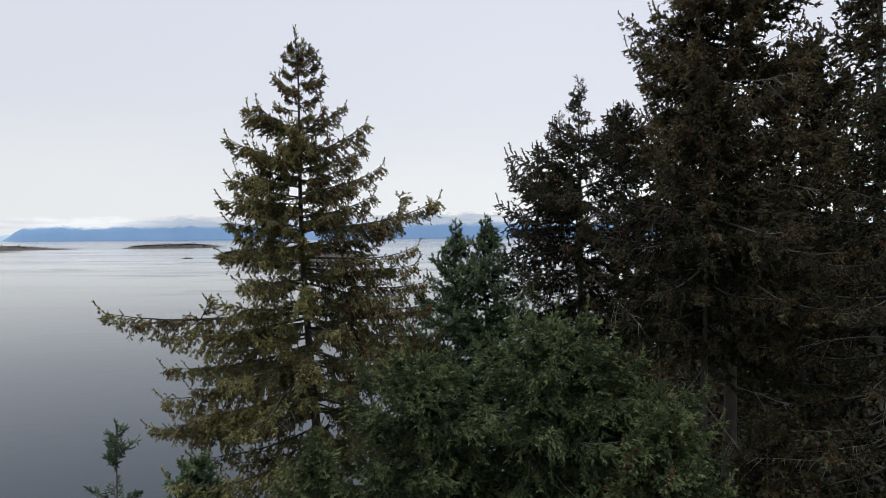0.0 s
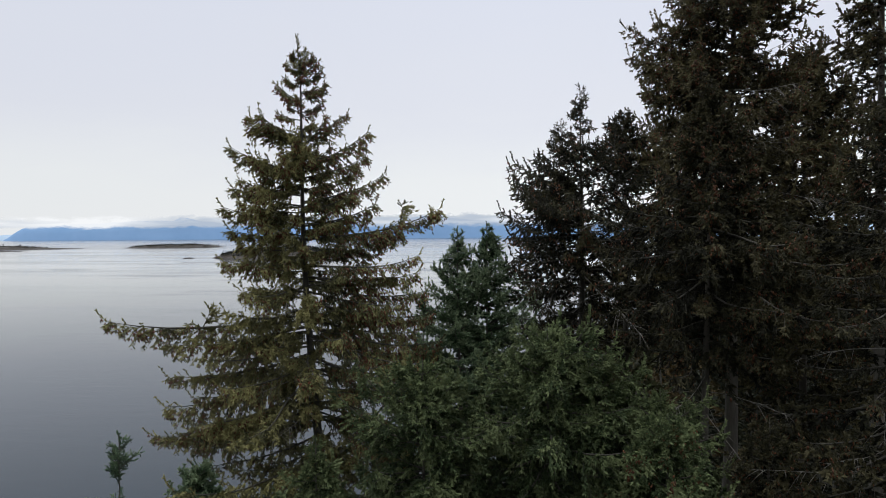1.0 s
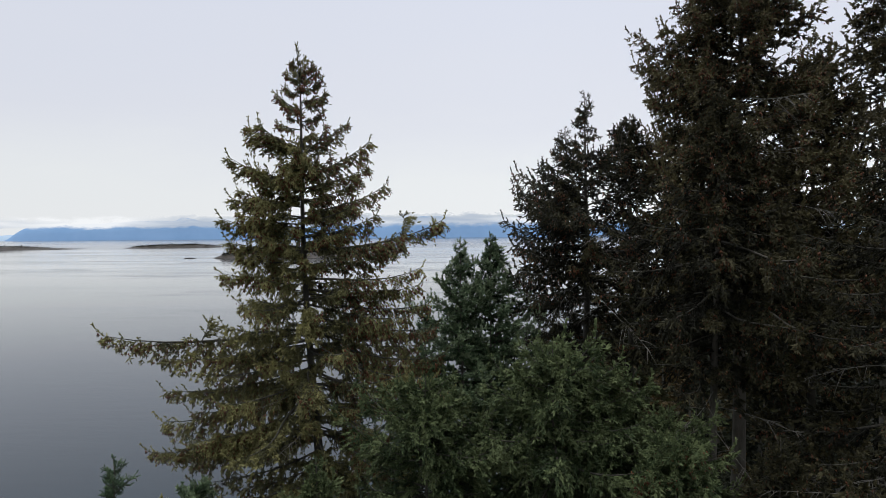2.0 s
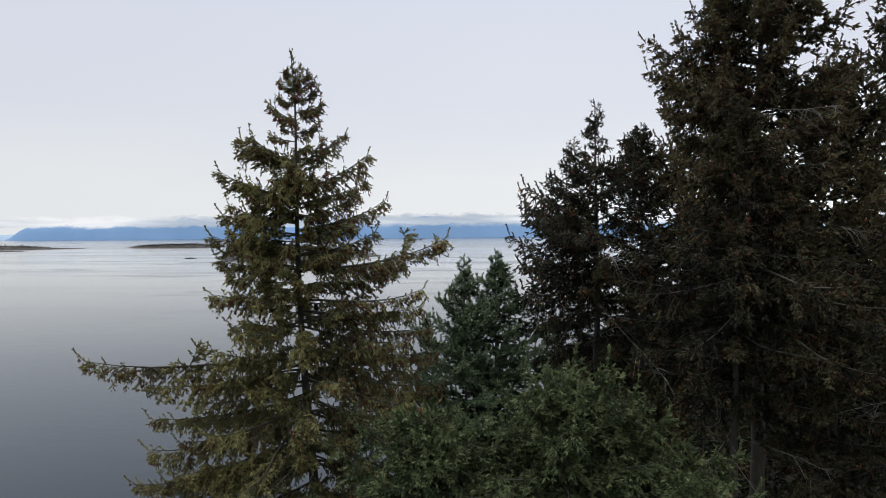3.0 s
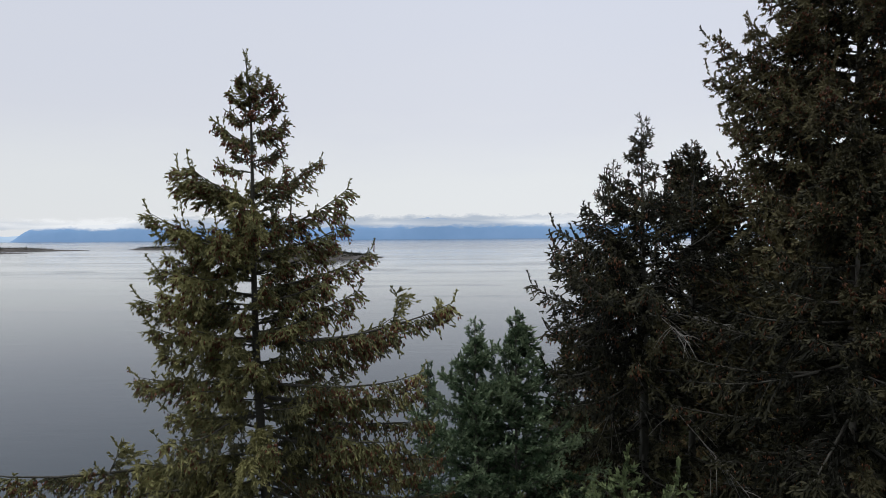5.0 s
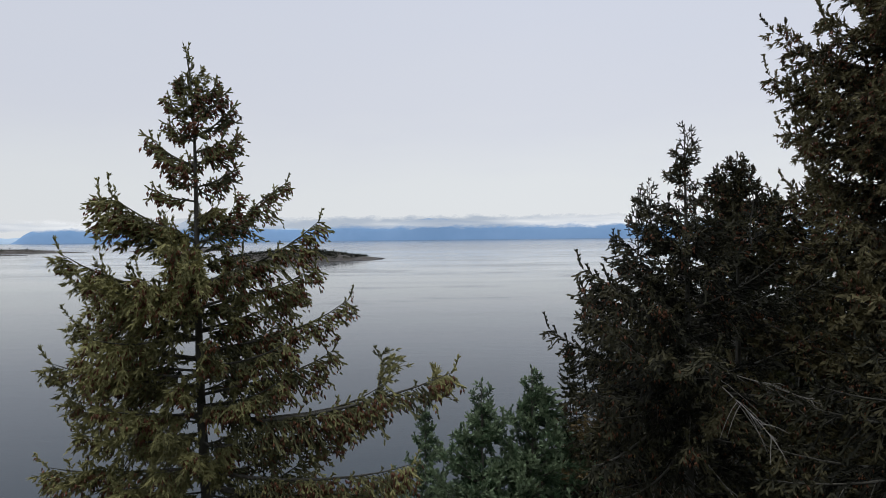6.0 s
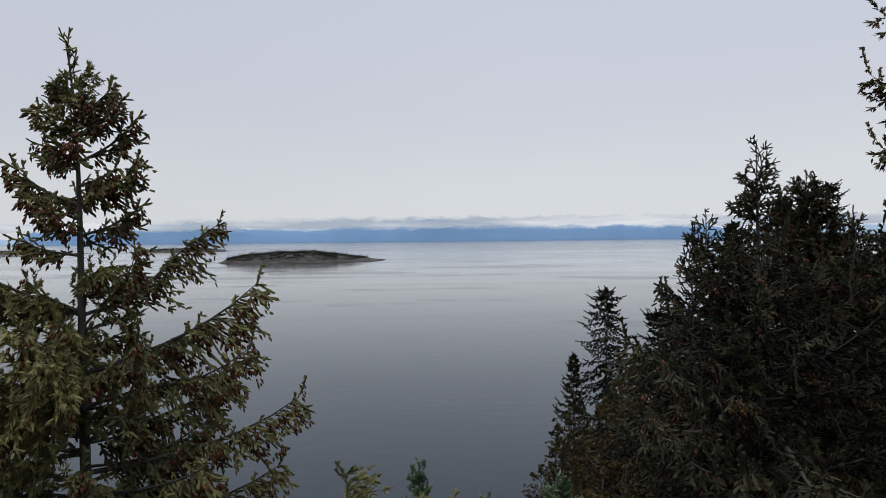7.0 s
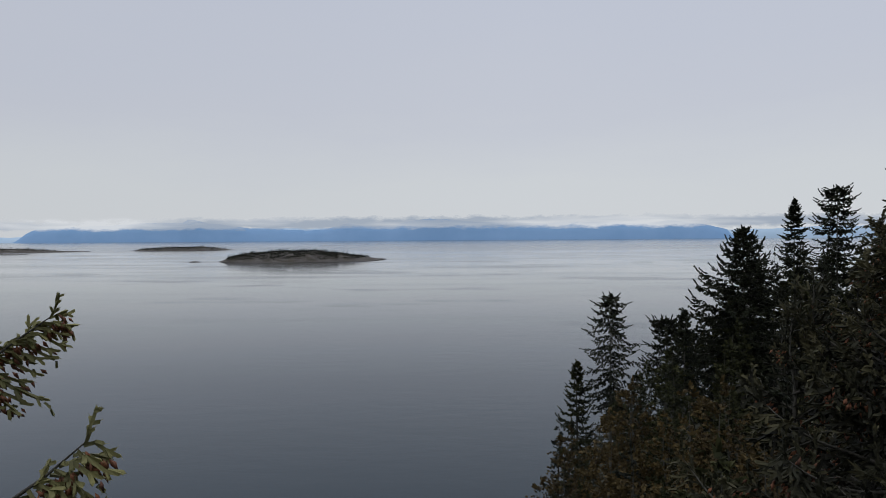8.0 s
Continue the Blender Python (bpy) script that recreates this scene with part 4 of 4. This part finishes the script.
conifer("fir_tree", "young bluish-green fir close beside its twin", (0.75, 14.7, 19.0), (0.6, 14.6, 38.85), [(0, 0.02), (0.4, 0.15), (0.8, 0.36), (1.3, 0.70), (2.0, 1.25), (3, 2.0), (4.5, 2.6)], "fir", M_NEEDLE_D, 22,
        whorl=0.34, per=5, lowest=6.4, r0=0.14, rise=(1.1, 0.25))
conifer("fir_tree", "green fir with a broad bushy crown", (1.6, 12.0, 18.5), (1.5, 11.9, 37.0), [(0, 0.15), (0.3, 0.6), (0.7, 1.2), (1.3, 1.8), (2.2, 2.3), (4, 2.6)], "bush", M_NEEDLE_G, 23,
        whorl=0.28, per=6, lowest=4.0, r0=0.18, rise=(0.75, -0.12))
conifer("fir_tree", "green fir crown among the spruces", (-0.6, 11.7, 18.0), (-0.65, 11.6, 36.5), [(0, 0.15), (0.3, 0.6), (0.7, 1.2), (1.3, 1.8), (2.2, 2.3), (4, 2.6)], "bush", M_NEEDLE_G, 24,
        whorl=0.28, per=6, lowest=3.6, r0=0.18, rise=(0.75, -0.12))
conifer("spruce_tree", "spruce crown with yellow-green tips and few cones", (3.2, 10.6, 18.5), (3.1, 10.5, 35.9), [(0, 0.05), (0.5, 0.4), (1.2, 1.0), (2.4, 1.7), (4, 2.2)], "dense", M_NEEDLE_G, 25,
        whorl=0.28, per=6, lowest=3.8, r0=0.18, rise=(0.7, 0.1), cone_above=5.0)
conifer("spruce_tree", "dark spruce with rusty cones at the edge of the stand", (7.0, 11.1, 19.0), (6.9, 11.0, 41.0), [(0, 0.05), (0.8, 0.5), (1.6, 1.1), (2.6, 1.9), (3.6, 2.4), (6, 2.6), (8, 2.6)], "dense", M_NEEDLE_B, 31,
        [(2.9, -2.2, -1.1, 0.1), (3.3, -2.0, -1.6, -0.3)], whorl=0.36, per=4, lowest=8.0, r0=0.22, rise=(0.6, -0.1), cone_above=9.0, loose=4.5, dead=[(4.15, 182, 1.7, 0.0), (4.4, 250, 1.7, 0.0), (5.0, 230, 1.5, -0.1), (5.6, 215, 1.6, 0.1), (6.0, 195, 1.9, 0.12), (3.2, 240, 1.6, -0.3), (3.7, 265, 2.0, -0.2)])
conifer("spruce_tree", "dark spruce crowded between two taller ones", (7.9, 15.8, 20.0), (7.9, 15.6, 42.8), [(0, 0.03), (0.5, 0.4), (1.0, 0.9), (2.0, 1.5), (3.5, 1.9), (6, 2.0)], "thick", M_NEEDLE_C, 33,
        [(1.4, -0.95, -0.4, 0.9), (1.5, 0.7, -0.3, 1.0)], whorl=0.36, per=5, lowest=9.0, r0=0.22, rise=(0.8, 0.0), cone_above=5.0)
conifer("fir_tree", "green fir crown close under a dark spruce", (3.3, 11.5, 18.5), (3.3, 11.4, 36.0), [(0, 0.15), (0.3, 0.6), (0.7, 1.1), (1.3, 1.7), (2.4, 2.2)], "bush", M_NEEDLE_G, 35,
        whorl=0.30, per=5, lowest=2.6, r0=0.16, rise=(0.75, -0.12))
conifer("fir_tree", "dull green fir crown among the other firs", (2.6, 12.2, 18.5), (2.5, 12.1, 36.5), [(0, 0.15), (0.3, 0.6), (0.7, 1.1), (1.3, 1.7), (2.4, 2.2)], "bush", M_NEEDLE_G, 36,
        whorl=0.30, per=5, lowest=2.6, r0=0.16, rise=(0.75, -0.12))
conifer("spruce_tree", "low spruce crown with rusty cones and drooping tips", (4.9, 10.9, 18.5), (4.8, 10.8, 35.7), [(0, 0.05), (0.5, 0.4), (1.2, 1.0), (2.4, 1.7)], "dense", M_NEEDLE_B, 37,
        whorl=0.30, per=5, lowest=2.8, r0=0.16, rise=(0.5, -0.1), cone_above=3.0)
conifer("fir_tree", "low green fir with pale young tips", (-2.4, 11.3, 18.0), (-2.4, 11.2, 35.3), [(0, 0.05), (0.5, 0.26), (1.2, 0.75), (2.4, 1.5)], "bush", M_NEEDLE_G, 28,
        whorl=0.30, per=5, lowest=2.4, r0=0.14, rise=(0.75, -0.12))
conifer("fir_sapling", "small dark fir on the slope below", (-1.05, 20.8, 17.0), (-1.05, 20.7, 36.9), [(0, 0.03), (0.4, 0.16), (0.9, 0.35), (1.6, 0.6), (3, 0.9)], "fir", M_NEEDLE_D, 29,
        whorl=0.36, per=4, lowest=3.0, r0=0.12, rise=(0.8, 0.3))
conifer("fir_sapling", "slim young fir with an open top", (-4.45, 9.1, 19.0), (-4.5, 9.0, 36.05), [(0, 0.02), (0.35, 0.16), (0.6, 0.40), (1.0, 0.45), (1.8, 0.6)], "needled_spire", M_NEEDLE_D, 26,
        whorl=0.60, per=3, lowest=2.6, r0=0.07, rise=(0.8, 0.6))
conifer("fir_sapling", "pale bluish young fir with a bushy top", (-4.75, 12.3, 19.0), (-4.75, 12.2, 34.55), [(0, 0.05), (0.4, 0.35), (0.9, 0.65), (2, 1.0), (3, 1.2)], "fir", M_NEEDLE_D, 27,
        whorl=0.24, per=5, lowest=2.4, r0=0.10, rise=(0.9, 0.4))

# ---- the wooded bluff farther along the shore ----


def crown_mesh(name, H, profile, count, rng, mat, reach=0.32, droop=0.15, layers=0.0, leaf=(0.30, 0.11), skip=0.0):
    """A whole crown seen from afar: boughs of tufts round a stem of height H. profile: pairs of height share and radius."""
    ph, pr = zip(*profile)
    P, D, S, A = [], [], [], []
    while len(P) < count:
        h = ph[0] + (1 - ph[0]) * rng.random() ** 1.15
        if layers:
            h = (np.floor(h * layers) + 0.5 + rng.normal() * 0.13) / layers
        az = rng.random() * 6.283
        lob = 0.75 + 0.45 * noise.noise((math.cos(az) * 1.6, math.sin(az) * 1.6, h * 9))
        R = np.interp(h, ph, pr) * lob * (0.65 + 0.4 * rng.random())
        if rng.random() < skip or R < 0.03:
            continue
        n = int(3 + R * 5)
        q = np.sqrt(rng.random(n)) * 0.95 + 0.05
        side = rng.normal(size=n) * 0.20 * R * (1.1 - q)
        x = q * R * math.cos(az) - side * math.sin(az)
        y = q * R * math.sin(az) + side * math.cos(az)
        zz = h * H + reach * R * (q ** 2 - q) - droop * R * q + rng.normal(size=n) * 0.10
        for k in range(n):
            P.append((x[k], y[k], zz[k]))
            D.append((math.cos(az) + rng.normal() * 0.5, math.sin(az) + rng.normal() * 0.5, rng.normal() * 0.4 + 0.1))
            S.append(leaf[0] * (0.6 + 0.8 * rng.random()))
            A.append(0.15 + 0.5 * q[k] + rng.normal() * 0.15)
    P.append((0, 0, H * 1.0))
    D.append((0, 0, 1))
    S.append(leaf[0] * 2)
    A.append(0.6)
    return shoots_mesh(name, P, D, S, A, mat, rng, leaf[1])


def stem_mesh(H, r, rng):
    return trunk_mesh((0, 0, -1.5), (rng.normal() * 0.2, rng.normal() * 0.2, H * 0.985), r, rng, 0.25, M_BARK_DARK)[0]


def far_tree(name, label, category, me_crown, me_stem, at, scale, turn, crown="crown"):
    t = new(name)
    t.matrix_basis = pose(*at, 0, 0, turn) @ Matrix.Scale(scale, 4)
    part("trunk", me_stem, t)
    tagged(part(crown, me_crown, t), kind="stuff")
    return tagged(t, label, category, "trees on the far bluff")


frng = np.random.default_rng(5)
SPIRE = [(0.15, 3.0), (0.4, 2.7), (0.7, 1.8), (0.9, 0.8), (1.0, 0.1)]
CONE = [(0.15, 4.4), (0.4, 4.4), (0.65, 3.5), (0.85, 2.2), (0.95, 1.0), (1.0, 0.2)]
CEDAR = [(0.15, 4.2), (0.4, 4.4), (0.65, 3.8), (0.85, 2.6), (0.95, 1.4), (1.0, 0.3)]
ROUND = [(0.2, 2.4), (0.4, 3.2), (0.65, 3.3), (0.85, 2.4), (1.0, 0.7)]
far_kinds = {
    "spire": (crown_mesh("crown", 22, SPIRE, 900, frng, M_NEEDLE_FAR, leaf=(0.48, 0.16)), stem_mesh(22, 0.22, frng)),
    "cone": (crown_mesh("crown", 26, CONE, 1050, frng, M_NEEDLE_FAR, droop=0.05, leaf=(0.66, 0.24)), stem_mesh(26, 0.24, frng)),
    "cedar": (crown_mesh("crown", 20, CEDAR, 1050, frng, M_NEEDLE_CEDAR, droop=0.35, leaf=(0.60, 0.21)), stem_mesh(20, 0.22, frng)),
    "sprays": (crown_mesh("crown", 20, CEDAR, 1700, frng, M_NEEDLE_CEDAR, droop=0.35, leaf=(0.36, 0.135)), stem_mesh(20, 0.22, frng)),
    "plume": (crown_mesh("crown", 26, CONE, 1500, frng, M_NEEDLE_FAR, droop=0.05, leaf=(0.40, 0.15)), stem_mesh(26, 0.24, frng)),
    "round": (crown_mesh("crown", 14, ROUND, 1600, frng, M_LEAF, droop=0.0, leaf=(0.24, 0.12)), stem_mesh(14, 0.16, frng)),
}
FAR_LABELS = {"spire": ("conifer_tree", "slim dark conifer on the wooded bluff", "conifer"), 
              "cone": ("conifer_tree", "dense dark cone-shaped conifer on the bluff", "conifer"), "cedar": ("cedar_tree", "olive-brown cedar with drooping sprays", "cedar"),
              "round": ("broadleaf_tree", "small tree with rusty autumn leaves", "tree")}
FAR_LABELS["sprays"], FAR_LABELS["plume"] = FAR_LABELS["cedar"], FAR_LABELS["cone"]
FAR_H = {"spire": 22, "cone": 26, "cedar": 20, "round": 14, "sprays": 20, "plume": 26}


def stand(kind, x, y, top=None, height=None):
    z = land_z(x, y) - 0.3
    h = (top - z) if top else height
    me, stem = far_kinds[kind]
    name, label, cat = FAR_LABELS[kind]
    return far_tree(name, label, cat, me, stem, (x, y, z), h / FAR_H[kind], frng.uniform(0, 360))


WINDSHAPE = [(0, 0.7), (0.6, 1.9), (1.6, 1.9), (2.6, 3.0), (3.6, 2.9), (5, 3.9), (7, 3.4), (10, 4.0), (14, 4.2)]
FLATTOP = [(0, 1.0), (0.5, 1.9), (1.5, 2.3), (3, 2.4), (5, 2.9), (8, 3.4), (12, 3.8)]
SLENDER = [(0, 0.1), (1, 0.6), (3, 1.3), (6, 2.0), (10, 2.6), (14, 3.0)]
BROAD = [(0, 0.2), (1, 1.2), (2.5, 2.3), (4.5, 3.6), (7, 5.0), (11, 6.0), (16, 6.2)]
for label, x, y, top, prof, up, mat, seed, low, spread in (
        ("wind-shaped dark conifer with drooping tiers", 17.0, 86, 34.6, WINDSHAPE, (-0.1, -0.35), M_NEEDLE_FAR, 41, 13, 0.9),
        ("slim olive-green conifer with a pointed top", 14.0, 91, 25.9, SLENDER, (0.6, 0.1), M_NEEDLE_CEDAR, 42, 13, 0.7),
        ("large dense dark fir of broad cone shape", 28.5, 78, 42.0, BROAD, (0.45, 0.0), M_NEEDLE_FAR, 43, 14, 0.40),
        ("tall dark conifer with thin drooping boughs", 43.2, 97, 45.8, SLENDER, (0.2, -0.1), M_NEEDLE_FAR, 44, 12, 0.5),
        ("tall dark conifer with a flat-topped tiered crown", 48.7, 97, 47.4, FLATTOP, (0.15, -0.05), M_NEEDLE_FAR, 45, 12, 0.58),
        ("dark conifer with an uneven open crown", 23.3, 86, 31.8, FLATTOP, (0.3, 0.0), M_NEEDLE_FAR, 46, 8, 0.6),
        ("small dark conifer with a pointed top", 20.9, 73, 34.2, SLENDER, (0.4, -0.05), M_NEEDLE_FAR, 47, 8, 0.8)):
    conifer("conifer_tree", label, (x, y, land_z(x, y) - 0.3), (x, y, top), prof, "coarse", mat, seed, whorl=spread, per=5, lowest=low, r0=0.26, rise=up, bark=M_BARK_DARK, group="trees on the far bluff")
for kind, x, y, top in (("round", 12.9, 69, 25.4), ("spire", 12.4, 95, 18.0), ("spire", 57.7, 98, 42.5), ("spire", 61.8, 96, 42.0), ("round", 15.5, 72, 27.0), ("round", 10.2, 77, 19.5), ("round", 8.6, 83, 14.5), ("sprays", 10.6, 71, 18.5), ("round", 11.6, 82, 20.5), ("round", 9.0, 74, 13.5)):
    stand(kind, x, y, top)
CAN_S, CAN_Z = (1, 3.5, 7, 11, 17, 21, 26, 50, 90), (13, 22, 28, 30, 34, 36.5, 38.5, 40, 42)


def canopy(x, y):
    """The wood steps down towards the tip of the point."""
    return 41.0 + (y - 11) * np.interp(x / (y - 11), (0.16, 0.275, 0.37, 0.445, 0.52), (-0.33, -0.19, -0.125, -0.03, 0.05))


for gy in np.arange(30, 128, 6.0):
    for gx in np.arange(3, 100, 6.0):
        x, y = gx + frng.uniform(-2.2, 2.2), gy + frng.uniform(-2.2, 2.2)
        s = inland(x, y)
        if s < 2.0 or x < 4 + max(0, 45 - y) * 0.15 or x > (y - 8) * 0.72 + 8:
            continue
        top = np.interp(s, CAN_S, CAN_Z) - frng.random() * 3.0
        if y < 48:
            top = min(top, 33.0 - frng.random() * 2)
        top = min(top, canopy(x, y) - frng.random() * 1.5)
        if top - land_z(x, y) < 5:
            continue
        if s > 32 and frng.random() < 0.35:
            continue
        kind = frng.choice(["sprays", "sprays", "sprays", "plume", "round"] if s < 20 else ["cedar", "cone", "cone", "spire"])
        stand(str(kind), x, y, top)
